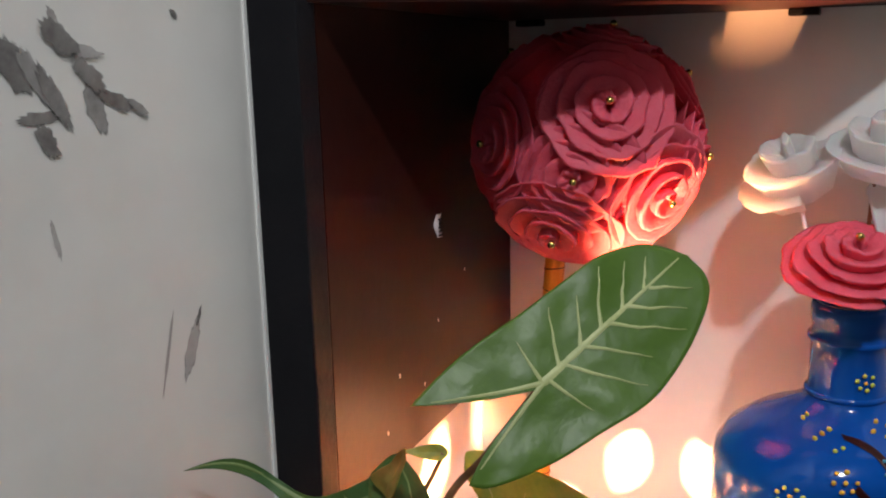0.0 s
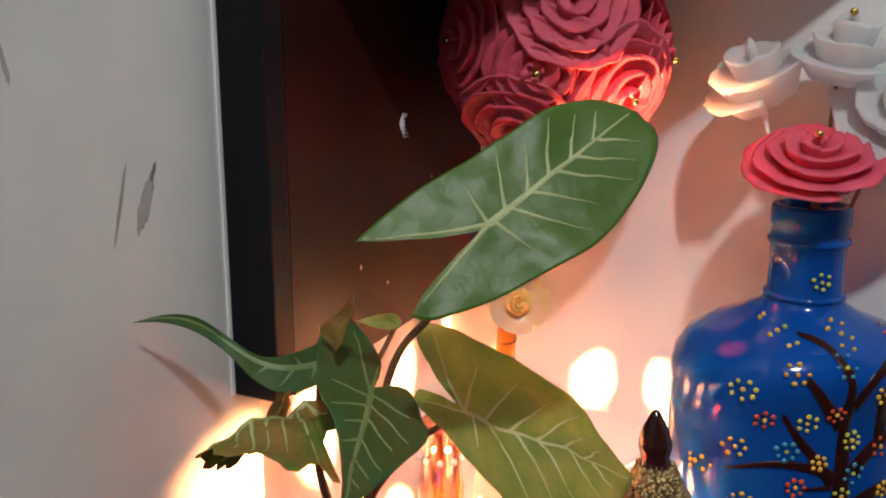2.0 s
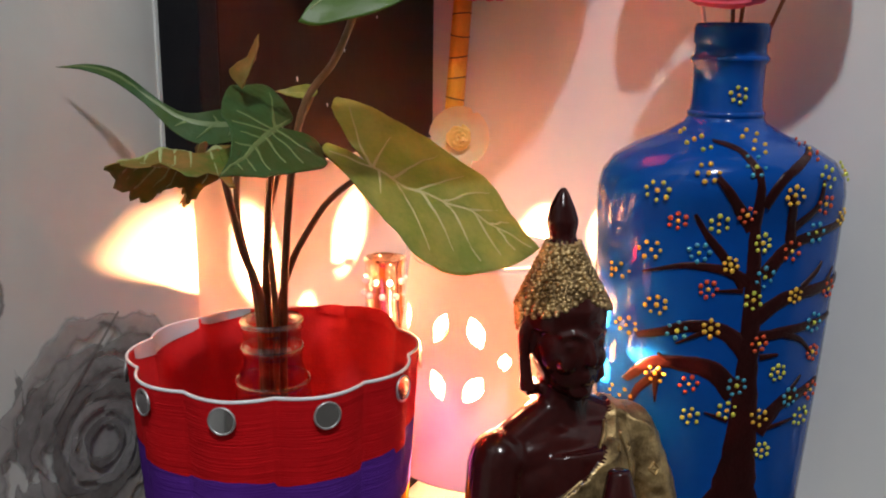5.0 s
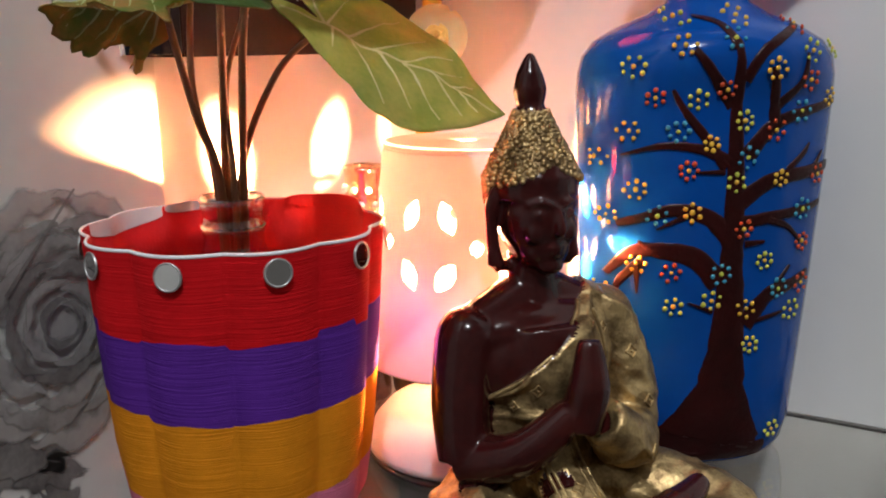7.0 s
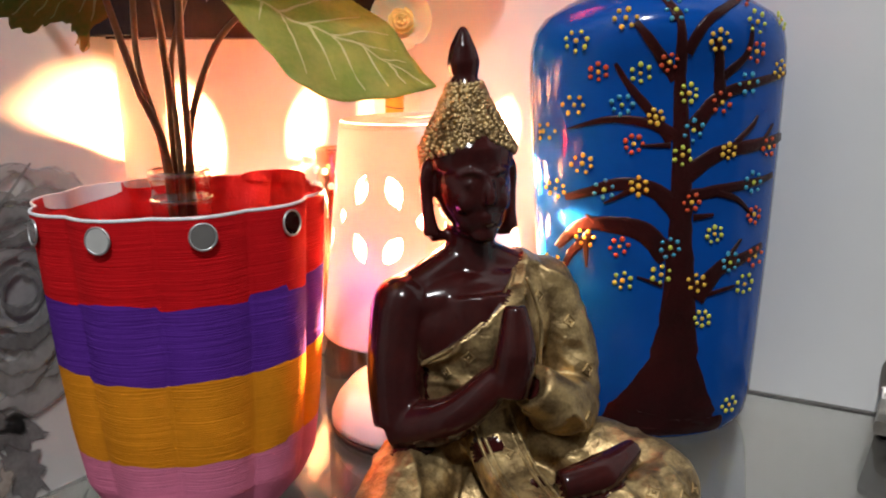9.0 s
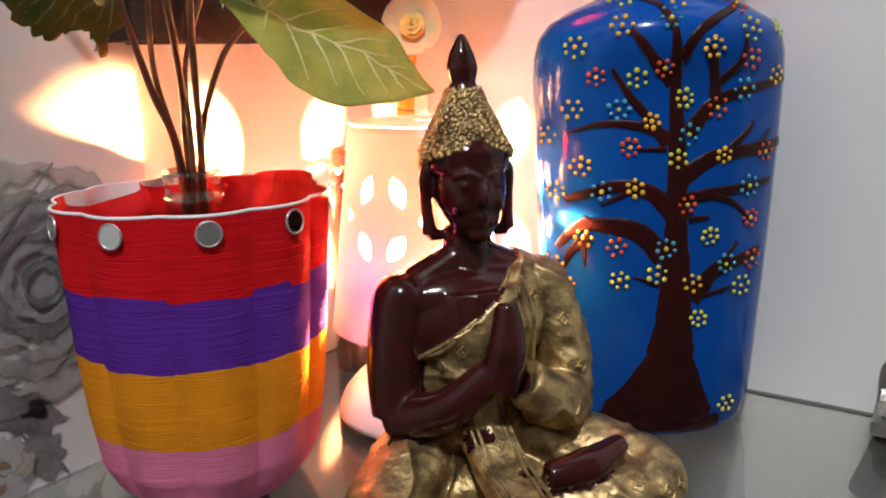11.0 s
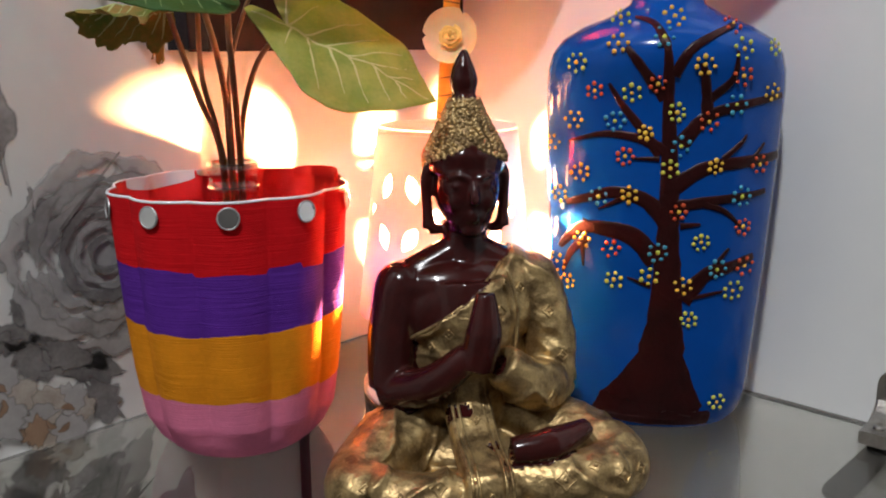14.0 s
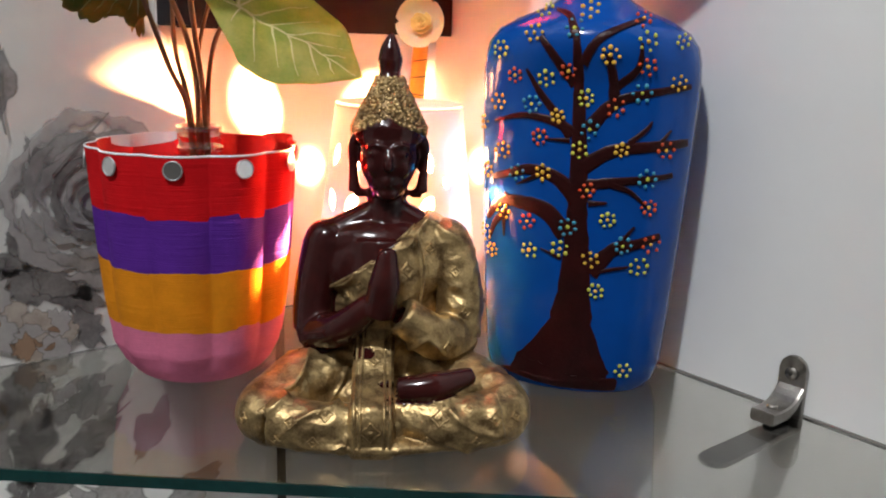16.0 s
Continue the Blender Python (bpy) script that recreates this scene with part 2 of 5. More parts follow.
def box(lo, hi, bevel=0.0, bm=None):
    bm = bm or bmesh.new()
    c = [(l + h) / 2 for l, h in zip(lo, hi)]
    d = [h - l for l, h in zip(lo, hi)]
    r = bmesh.ops.create_cube(bm, size=1, matrix=Matrix.Translation(c) @ Matrix.Diagonal((*d, 1)))
    if bevel:
        edges = list({e for v in r["verts"] for e in v.link_edges})
        bmesh.ops.bevel(bm, geom=edges, offset=bevel, segments=2, affect="EDGES", profile=0.6)
    return bm


def grid(bm, rows, close_u=False, close_v=False, index=0):
    """Quads over rows of points; close_u joins each row's ends, close_v the first and last rows."""
    vs = [[bm.verts.new(p) for p in row] for row in rows]
    n, k = len(vs), len(vs[0])
    for i in range(n if close_v else n - 1):
        for j in range(k if close_u else k - 1):
            f = bm.faces.new((vs[i][j], vs[i][(j + 1) % k], vs[(i + 1) % n][(j + 1) % k], vs[(i + 1) % n][j]))
            f.material_index = index
    return vs


def lathe(profile, n=48, bm=None, cap=True, at=(0, 0, 0), shape=lambda a, z: 1.0, index=0):
    bm = bm or bmesh.new()
    rows = []
    for r, z in profile:
        rows.append([(at[0] + r * shape(2 * math.pi * j / n, z) * math.cos(2 * math.pi * j / n),
                      at[1] + r * shape(2 * math.pi * j / n, z) * math.sin(2 * math.pi * j / n), at[2] + z) for j in range(n)])
    vs = grid(bm, rows, close_u=True, index=index)
    if cap:
        for row in (vs[0], vs[-1]):
            bm.faces.new(row).material_index = index
    return bm


def tube(points, radii, n=10, bm=None, index=0):
    """A round bar along a smoothed line of points."""
    bm = bm or bmesh.new()
    pts = [Vector(p) for p in points]
    radii = radii if isinstance(radii, (list, tuple)) else [radii] * len(pts)
    fine, rad = [], []
    for i in range(len(pts) - 1):
        p0, p1, p2, p3 = pts[max(i - 1, 0)], pts[i], pts[i + 1], pts[min(i + 2, len(pts) - 1)]
        for k in range(8):
            t = k / 8
            fine.append(0.5 * (2 * p1 + (p2 - p0) * t + (2 * p0 - 5 * p1 + 4 * p2 - p3) * t * t + (3 * p1 - p0 - 3 * p2 + p3) * t ** 3))
            rad.append(radii[i] * (1 - t) + radii[i + 1] * t)
    fine.append(pts[-1])
    rad.append(radii[-1])
    up = Vector((0.3, 0.2, 1)).normalized()
    rows = []
    for i, p in enumerate(fine):
        d = (fine[min(i + 1, len(fine) - 1)] - fine[max(i - 1, 0)]).normalized()
        s = d.cross(up).normalized() if abs(d.dot(up)) < 0.98 else d.cross(Vector((1, 0, 0))).normalized()
        w = s.cross(d)
        rows.append([p + rad[i] * (math.cos(a) * s + math.sin(a) * w) for a in (2 * math.pi * j / n for j in range(n))])
    vs = grid(bm, rows, close_u=True, index=index)
    bm.faces.new(vs[0]).material_index = index
    bm.faces.new(vs[-1]).material_index = index
    return bm


def blob(bm, centre, size, turn=None, u=20, v=14, index=0):
    m = Matrix.Translation(centre) @ (turn or Matrix()) @ Matrix.Diagonal((*size, 1))
    rows = []
    for i in range(1, v):
        b = math.pi * i / v
        rows.append([m @ Vector((math.sin(b) * math.cos(a), math.sin(b) * math.sin(a), math.cos(b))) for a in (2 * math.pi * j / u for j in range(u))])
    vs = grid(bm, rows, close_u=True, index=index)
    for pole, row in ((bm.verts.new(m @ Vector((0, 0, 1))), vs[0]), (bm.verts.new(m @ Vector((0, 0, -1))), vs[-1])):
        for j in range(u):
            bm.faces.new((pole, row[j], row[(j + 1) % u])).material_index = index


# ---- the corner: walls, board, shelf ----
XL, YB = -0.125, 0.645
wall_left = solid("wall_left", box((XL - 0.1, -1.7, -0.95), (XL, 0.41, 1.75)), M_PAPER, "pale wall papered with a grey rose print", "wall", "structure")
wall_recess = solid("wall_recess", box((XL - 0.1, 0.41, -0.95), (XL - 0.014, YB, 1.75)), M_WALL, "plain pale wall beside the corner", "wall", "structure")
wall_back = solid("wall_back", box((XL - 0.1, YB, -0.95), (2.2, YB + 0.1, 1.75)), M_WALL, "plain white painted wall with faint marks", "wall", "structure")
# Unseen sides added to close the room; their dark colour holds down the fill.
wall_right = solid("wall_right", box((2.2, -1.7, -0.95), (2.3, YB + 0.1, 1.75)), M_FAR, "unseen plain wall, painted dark to cut bounced light", "wall", "structure")
wall_front = solid("wall_front", box((XL - 0.1, -1.8, -0.95), (2.3, -1.7, 1.75)), M_FAR, "unseen plain wall, painted dark to cut bounced light", "wall", "structure")
floor = solid("floor", box((XL - 0.1, -1.8, -1.0), (2.3, YB + 0.1, -0.95)), M_FAR, "unseen plain floor, coloured dark to cut bounced light", "floor", "structure")
ceiling = solid("ceiling", box((XL - 0.1, -1.8, 1.75), (2.3, YB + 0.1, 1.8)), M_FAR, "unseen plain ceiling, coloured dark to cut bounced light", "ceiling", "structure")


def print_shape(name, y, z, ry, rz, turn, mat, jag, kind, level):
    """A flat printed leaf, petal or stain on the papered wall, or a dark patch for shade."""
    bm = bmesh.new()
    n, pts = 64, []
    for i in range(n):
        a = 2 * math.pi * i / n
        k = 1 + jag * noise.noise((3.1 * math.cos(a) + 40 * y, 3.1 * math.sin(a) + 40 * z, turn)) * 2
        u, v = math.cos(a), math.sin(a)
        if kind == "lobed":
            k *= 0.62 + 0.38 * abs(math.cos(1.5 * a)) ** 0.7 + 0.12 * noise.noise((9 * math.cos(a), 9 * math.sin(a), turn))
        if kind == "leaf":
            v *= 1 - 0.55 * u if u > 0 else 1 + 0.35 * u
            v *= max(0.0, 1 - u ** 4)
        c, s = math.cos(radians(turn)), math.sin(radians(turn))
        p, q = k * u * ry, k * v * rz
        pts.append((XL + 0.0004 + 0.0003 * level, y + p * c - q * s, z + p * s + q * c))
    fade = bm.verts.layers.float.new("fade")
    x = pts[0][0]
    rings = [[bm.verts.new((x, y + (p[1] - y) * k, z + (p[2] - z) * k)) for p in pts] for k in (1.0, 0.8, 0.4)]
    for ring, value in zip(rings, (0.0, 0.7, 1.0)):
        for v in ring:
            v[fade] = value
    for outer, inner in zip(rings, rings[1:]):
        for i in range(n):
            bm.faces.new((outer[i], outer[(i + 1) % n], inner[(i + 1) % n], inner[i]))
    bm.faces.new(rings[-1])
    return part(name, bm, mat, wall_left, smooth=False)


def swirl(y, z, r0, r1, a0, a1, width, mat, level):
    """One curved brush stroke of the printed rose."""
    bm, rows = bmesh.new(), []
    for i in range(19):
        t = i / 18
        a, r, w = radians(a0 + (a1 - a0) * t), r0 + (r1 - r0) * t, width * math.sin(math.pi * (0.04 + 0.92 * t))
        r *= 1 + 0.1 * noise.noise((6 * t, a0, z))
        rows.append([(XL + 0.0004 + 0.0003 * level, y + (r + s * w) * math.cos(a), z + (r + s * w) * math.sin(a)) for s in (-1, -0.4, 0.4, 1)])
    fade = bm.verts.layers.float.new("fade")
    for i, row in enumerate(grid(bm, rows)):
        for v, value in zip(row, (0.0, 0.45, 1.0, 0.0)):
            v[fade] = value
    return part("printed_petal", bm, mat, wall_left, smooth=False)


GREY, INK, PALE, BEIGE, BROWN = M_PRINT
for y, z, ry, rz, turn, mat, jag, kind, level in [
        (0.284, 0.420, 0.0097, 0.0050, -61, INK, 0.18, "stain", 0), (0.292, 0.416, 0.0120, 0.0036, -56, GREY, 0.18, "stain", 1),
        (0.297, 0.410, 0.0121, 0.0029, -62, INK, 0.18, "stain", 2), (0.291, 0.404, 0.0088, 0.0022, 3, INK, 0.18, "stain", 0),
        (0.293, 0.397, 0.0064, 0.0034, -64, INK, 0.18, "stain", 1), (0.301, 0.428, 0.0087, 0.0041, -42, INK, 0.18, "stain", 2),
        (0.300, 0.434, 0.0040, 0.0017, -72, GREY, 0.18, "stain", 0), (0.310, 0.424, 0.0076, 0.0022, -8, GREY, 0.18, "stain", 1),
        (0.311, 0.417, 0.0089, 0.0035, -45, INK, 0.18, "stain", 2), (0.313, 0.406, 0.0093, 0.0039, -68, GREY, 0.18, "stain", 0),
        (0.322, 0.408, 0.0086, 0.0028, -21, INK, 0.18, "stain", 1), (0.331, 0.405, 0.0054, 0.0018, -34, GREY, 0.18, "stain", 2),
        (0.352, 0.437, 0.0024, 0.0013, -43, INK, 0.18, "stain", 0),
        (0.292, 0.366, 0.007, 0.001, -80, GREY, 0.18, "stain", 0),
        (0.352, 0.325, 0.004, 0.0009, 65, INK, 0.4, "stain", 1), (0.347, 0.313, 0.012, 0.0032, 68, PALE, 0.15, "stain", 0), (0.335, 0.316, 0.016, 0.0008, 74, PALE, 0.18, "stain", 0)]:
    print_shape("printed_stain", y, z, ry, rz, turn, mat, jag, kind, level)
for y, z, ry, rz, turn, mat, jag, level in [
        (0.289, 0.181, 0.029, 0.0135, 78, GREY, 0.12, 0), (0.307, 0.137, 0.013, 0.006, 105, GREY, 0.3, 0),
        (0.297, 0.121, 0.013, 0.007, 70, GREY, 0.3, 1), (0.289, 0.11, 0.011, 0.006, 30, GREY, 0.3, 0),
        (0.283, 0.064, 0.027, 0.017, 12, INK, 0.25, 0), (0.306, 0.049, 0.023, 0.015, -32, INK, 0.25, 0), (0.331, 0.036, 0.021, 0.012, -20, INK, 0.25, 1), (0.268, 0.048, 0.022, 0.013, 70, INK, 0.25, 2), (0.276, 0.060, 0.021, 0.013, 15, INK, 0.25, 1), (0.292, 0.052, 0.019, 0.011, -50, INK, 0.25, 1), (0.316, 0.050, 0.021, 0.011, -28, INK, 0.25, 2), (0.294, 0.080, 0.016, 0.008, 105, INK, 0.2, 2),
        (0.295, 0.083, 0.013, 0.009, 110, GREY, 0.3, 0), (0.328, 0.046, 0.018, 0.009, 160, INK, 0.3, 1),
        (0.334, 0.016, 0.020, 0.012, 125, INK, 0.3, 2), (0.352, 0.06, 0.02, 0.011, 40, GREY, 0.3, 0),
        (0.265, 0.09, 0.02, 0.011, 60, GREY, 0.3, 0), (0.25, 0.03, 0.024, 0.012, 10, INK, 0.3, 0),
        (0.3, -0.02, 0.017, 0.008, -50, INK, 0.3, 0), (0.338, -0.038, 0.027, 0.012, 55, GREY, 0.15, 0),
        (0.27, -0.06, 0.028, 0.014, 80, GREY, 0.3, 0), (0.25, -0.12, 0.03, 0.016, 30, GREY, 0.3, 0),
        (0.20, 0.07, 0.03, 0.016, 100, GREY, 0.25, 0), (0.33, -0.12, 0.03, 0.014, 130, GREY, 0.3, 0)]:
    print_shape("printed_leaf_or_shade", y, z, ry, rz, turn, mat, jag, "leaf", level)
# Leaves printed below the shelf, with extra dark ones for the wall's shade there.
for y, z, ry, rz, turn, mat in [(0.290, -0.019, 0.030, 0.014, 60, INK), (0.317, -0.039, 0.030, 0.013, 40, GREY), (0.294, -0.062, 0.035, 0.016, 70, INK), (0.351, -0.034, 0.028, 0.012, 55, GREY), (0.333, -0.068, 0.034, 0.014, 35, INK), (0.375, -0.074, 0.030, 0.014, 60, GREY), (0.295, -0.095, 0.032, 0.018, 20, INK), (0.348, -0.115, 0.030, 0.016, 150, GREY), (0.404, -0.132, 0.030, 0.016, 30, GREY), (0.281, -0.038, 0.020, 0.012, 110, GREY)]:
    print_shape("printed_leaf_or_shade", y, z, ry, rz, turn, mat, 0.22, "leaf", 1)
for y, z, ry, rz, turn, mat, jag, level in [
        (0.344, 0.105, 0.034, 0.036, 0, PALE, 0.25, 0), (0.303, 0.088, 0.014, 0.012, 20, PALE, 0.3, 1),
        (0.305, 0.017, 0.014, 0.015, 10, BEIGE, 0.2, 3), (0.289, 0.017, 0.008, 0.013, 5, BROWN, 0.3, 4),
        (0.274, 0.03, 0.012, 0.018, 15, BEIGE, 0.2, 3), (0.262, 0.012, 0.012, 0.014, 15, BROWN, 0.3, 2),
        (0.31, -0.012, 0.014, 0.008, 0, BEIGE, 0.3, 2)]:
    print_shape("printed_petal", y, z, ry, rz, turn, mat, jag, "stain", level)
# the printed rose: rings of overlapping petals, pale inside and dark along the rim
turns = random.Random(7)
level = 3.0
for r, count, w, mat in ((0.056, 7, 0.010, PALE), (0.045, 7, 0.009, GREY), (0.035, 6, 0.0075, GREY), (0.026, 5, 0.006, INK), (0.018, 4, 0.005, GREY), (0.010, 3, 0.004, INK)):
    start = turns.uniform(0, 360)
    for k in range(count):
        a = start + 360 * k / count + turns.uniform(-9, 9)
        swirl(0.343, 0.104, r * turns.uniform(0.93, 1.05), r * turns.uniform(0.84, 0.98), a - 210 / count, a + 210 / count, w * turns.uniform(0.75, 1.1), mat, level)
        level += 0.12
for y, z, big in ((0.270, 0.034, 0.024), (0.307, 0.014, 0.019)):
    for k in range(6):
        a = 60 * k + turns.uniform(-12, 12)
        print_shape("printed_petal", y + 0.55 * big * math.cos(radians(a)), z + 0.55 * big * math.sin(radians(a)), 0.66 * big, 0.52 * big, a, (BEIGE, PALE)[k % 2], 0.2, "stain", level)
        level += 0.08
    for k in range(3):
        a = 120 * k + turns.uniform(0, 60)
        swirl(y, z, 0.42 * big, 0.3 * big, a, a + 70, 0.14 * big, BROWN, level)
        level += 0.08
    print_shape("printed_petal", y - 0.75 * big, z - 0.2 * big, 0.35 * big, 0.5 * big, 0, BROWN, 0.25, "stain", level)
for line in ([(0.277, 0.150), (0.286, 0.139), (0.296, 0.128)], [(0.318, 0.122), (0.336, 0.142), (0.356, 0.162)], [(0.292, 0.150), (0.288, 0.176), (0.292, 0.200)]):
    bm = bmesh.new()
    rows = []
    for i in range(13):
        t = i / 12
        c = Vector(line[0]) * (1 - t) ** 2 + 2 * Vector(line[1]) * t * (1 - t) + Vector(line[2]) * t * t
        rows.append([(XL + 0.0026, c.x + k * 0.0011 * (1 - 0.6 * t), c.y - k * 0.0007) for k in (-1, 0, 1)])
    fade = bm.verts.layers.float.new("fade")
    for row in grid(bm, rows):
        for v, value in zip(row, (0.1, 1.0, 0.1)):
            v[fade] = value
    part("printed_stem", bm, INK, wall_left, smooth=False)

# dark wooden board on the left wall, with its black front edge, and the board above
side = thing("side_board", "dark brown laminated wooden side board with black front edge", "shelf board", (0, 0, 0.218))
bm = bmesh.new()
plan = [(XL - 0.013, 0.412), (XL - 0.0005, 0.4058), (-0.1008, 0.4058), (-0.117, YB - 0.001), (XL - 0.013, YB - 0.001)]
lo = [bm.verts.new((x, y, 0.0)) for x, y in plan]
hi = [bm.verts.new((x, y, 0.55)) for x, y in plan]
bm.faces.new(lo), bm.faces.new(hi)
for i in range(5):
    bm.faces.new((lo[i], lo[(i + 1) % 5], hi[(i + 1) % 5], hi[i]))
part("panel", bm, M_WOOD, side, smooth=False)
part("front_edge", box((XL - 0.001, 0.392, 0.001), (-0.1005, 0.4055, 0.55), 0.0012), M_BLACK, side, "black edge strip", smooth=False)
part("paint_line", box((XL - 0.001, 0.3903, 0.001), (XL + 0.0012, 0.3925, 0.55)), M_WALL, side, "thin white edge line", smooth=False)
for y, z, s in [(0.47, 0.045, 0.0006), (0.5, 0.03, 0.0005), (0.52, 0.06, 0.0004), (0.455, 0.02, 0.0005), (0.56, 0.08, 0.0004)]:
    bm = bmesh.new()
    blob(bm, (-0.1008 - 0.068 * (y - 0.4058) + 0.0002, y, z), (0.0003, s, s * 2.4), None, 8, 6)
    part("paint_speck", bm, M_CARD, side)
top = thing("top_board", "dark brown wooden corner shelf board overhead", "shelf board", (0, 0, 0.442))
bm = bmesh.new()
corner = [(-0.1005, 0.40), (-0.008, 0.478), (0.072, 0.560), (0.148, YB - 0.001), (-0.116, YB - 0.001), (-0.116, 0.4065), (-0.1005, 0.4065)]
lo = [bm.verts.new((x, y, 0)) for x, y in corner]
hi = [bm.verts.new((x, y, 0.018)) for x, y in corner]
bm.faces.new(lo), bm.faces.new(hi)
for i in range(len(corner)):
    bm.faces.new((lo[i], lo[(i + 1) % 7], hi[(i + 1) % 7], hi[i]))
part("board", bm, M_WOOD, top, smooth=False)
for x in (-0.1, 0.06):
    part("clip", box((x - 0.008, YB - 0.012, -0.004), (x + 0.008, YB - 0.001, 0.0), 0.001), M_BLACK, top, "small black clip", smooth=False)
scrap = thing("paper_scrap", "small torn white and black paper scrap stuck on the dark board", "sticker", (-0.1085, 0.521, 0.331))
bm = bmesh.new()
grid(bm, [[(0.0006 + 0.0014 * math.sin(math.pi * j / 4), (-0.0028 + 0.0014 * j + 0.002 * math.cos(i * 0.55)), -0.0065 + 0.0013 * i) for j in range(5)] for i in range(11)])
part("scrap", bm, M_CARD, scrap)
for i in range(5):
    part("dark_bar", box((0.0018, -0.002 + 0.0005 * (i % 2), -0.0055 + 0.0022 * i), (0.0026, 0.0022, -0.0047 + 0.0022 * i)), M_BLACK, scrap, smooth=False)

shelf = thing("glass_shelf", "clear greenish glass corner shelf with polished front edge", "shelf", (0, 0, 0))
FRONT = [(XL + 0.001, 0.079), (0.381, YB - 0.001)]
bm = bmesh.new()
corner = [FRONT[0], FRONT[1], (XL - 0.013, YB - 0.001), (XL - 0.013, 0.411), (XL + 0.001, 0.411)]
lo = [bm.verts.new((x, y, -0.006)) for x, y in corner]
hi = [bm.verts.new((x, y, 0)) for x, y in corner]
bm.faces.new(lo), bm.faces.new(hi)
for i in range(len(corner)):
    bm.faces.new((lo[i], lo[(i + 1) % 5], hi[(i + 1) % 5], hi[i]))
pane = part("pane", bm, M_SHELF, shelf, smooth=False)
pane.visible_shadow = False
d = (Vector(FRONT[1]) - Vector(FRONT[0])).normalized()
bm = bmesh.new()
o = Vector((d.y, -d.x))
q = [Vector(FRONT[0]), Vector(FRONT[1]), Vector(FRONT[1]) + 0.0012 * o, Vector(FRONT[0]) + 0.0012 * o]
lo = [bm.verts.new((*p, -0.0062)) for p in q]
hi = [bm.verts.new((*p, 0.0001)) for p in q]
bm.faces.new(lo), bm.faces.new(hi)
for i in range(4):
    bm.faces.new((lo[i], lo[(i + 1) % 4], hi[(i + 1) % 4], hi[i]))
part("polished_edge", bm, M_EDGE, shelf, "dark green polished glass edge", smooth=False)
seal = solid("trim", box((XL + 0.001, YB - 0.0022, 0.0002), (0.378, YB - 0.0005, 0.0012)), M_FAR, "thin dark gap line where the glass meets the wall", "trim", "structure")
strip = solid("wall_strip", box((XL - 0.015, 0.486, -0.6), (XL - 0.008, 0.491, -0.012)), M_DARK, "thin dark vertical strip on the wall below the shelf", "trim", "structure")

bracket = thing("shelf_bracket", "worn steel clamp bracket holding the glass shelf to the wall", "bracket", (0.221, YB, 0))


def slab(outline, z0, z1, bevel=0.0008):
    """A flat piece of the given outline, from z0 to z1."""
    bm = bmesh.new()
    a = [bm.verts.new((x, y, z0)) for x, y in outline]
    b = [bm.verts.new((x, y, z1)) for x, y in outline]
    bm.faces.new(a), bm.faces.new(b)
    for i in range(len(a)):
        k = (i + 1) % len(a)
        bm.faces.new((a[i], a[k], b[k], b[i]))
    rim = [e for e in bm.edges if abs(e.verts[0].co.z - e.verts[1].co.z) < 1e-6]
    bmesh.ops.bevel(bm, geom=rim, offset=bevel, segments=2, affect="EDGES")
    return bm


def tongue(width, length):
    """An outline with one round end, along +y."""
    return [(width, 0)] + [(width * math.cos(math.pi * i / 12), length - width + width * math.sin(math.pi * i / 12)) for i in range(13)] + [(-width, 0)]


part("wall_plate", slab(tongue(0.0088, 0.048), 0.0, 0.0036), M_STEEL, bracket, "", False).matrix_local = pose(0, -0.0003, -0.011, 90, 0, 0)
bm, rows = bmesh.new(), []
for i in range(11):
    t = i / 10
    w = 0.0085 * (1 - 0.1 * t)
    y = -0.003 - 0.030 * t
    z = 0.0018 + 0.012 * (1 - t) ** 4
    h = 0.0052 + 0.0012 * t
    rows.append([(-w, y, z), (-w * 0.85, y, z - 0.0006), (w * 0.85, y, z - 0.0006), (w, y, z), (w, y, z + h), (w * 0.85, y, z + h + 0.0007), (-w * 0.85, y, z + h + 0.0007), (-w, y, z + h)])
vs = grid(bm, rows, close_u=True)
bm.faces.new(vs[0]), bm.faces.new(vs[-1])
part("clamp_tongue", bm, M_STEEL, bracket, "", False)
# Steel piece that stands in for the clamp's reflection and shadow under the glass.
part("tongue_reflection", slab(tongue(0.0085, 0.086), -0.0142, -0.0112), M_STEEL, bracket, "", False).matrix_local = pose(0, -0.002, 0, 0, 0, 180)
part("screw", lathe([(0.0, 0), (0.0035, 0.0004), (0.0042, 0.0012), (0.0035, 0.002), (0.0012, 0.0022)], 20, None, False), M_STEEL, bracket, "round screw head").matrix_local = pose(0, -0.0040, 0.026, 90, 0, 0)
part("clamp_screw", lathe([(0.0032, 0), (0.0032, 0.0022), (0.002, 0.0028)], 20), M_STEEL, bracket).matrix_local = pose(0, -0.023, 0.0078)
part("rubber_pad", lathe([(0.0, -0.0112), (0.0072, -0.0112), (0.0072, -0.0062), (0.0, -0.0062)], 28, None, False), M_BLACK, bracket, "black rubber pad").matrix_local = pose(0, -0.016, 0)
for x, z, s in [(0.24, 0.05, 0.0016), (0.262, 0.1, 0.0012), (0.30, 0.075, 0.0014), (0.205, 0.16, 0.001)]:
    bm = bmesh.new()
    blob(bm, (x, YB, z), (s * 0.5, 0.0004, s * 1.6), pose(0, 0, 0, 0, 25, 0), 8, 6)
    part("wall_mark", bm, GREY, wall_back)

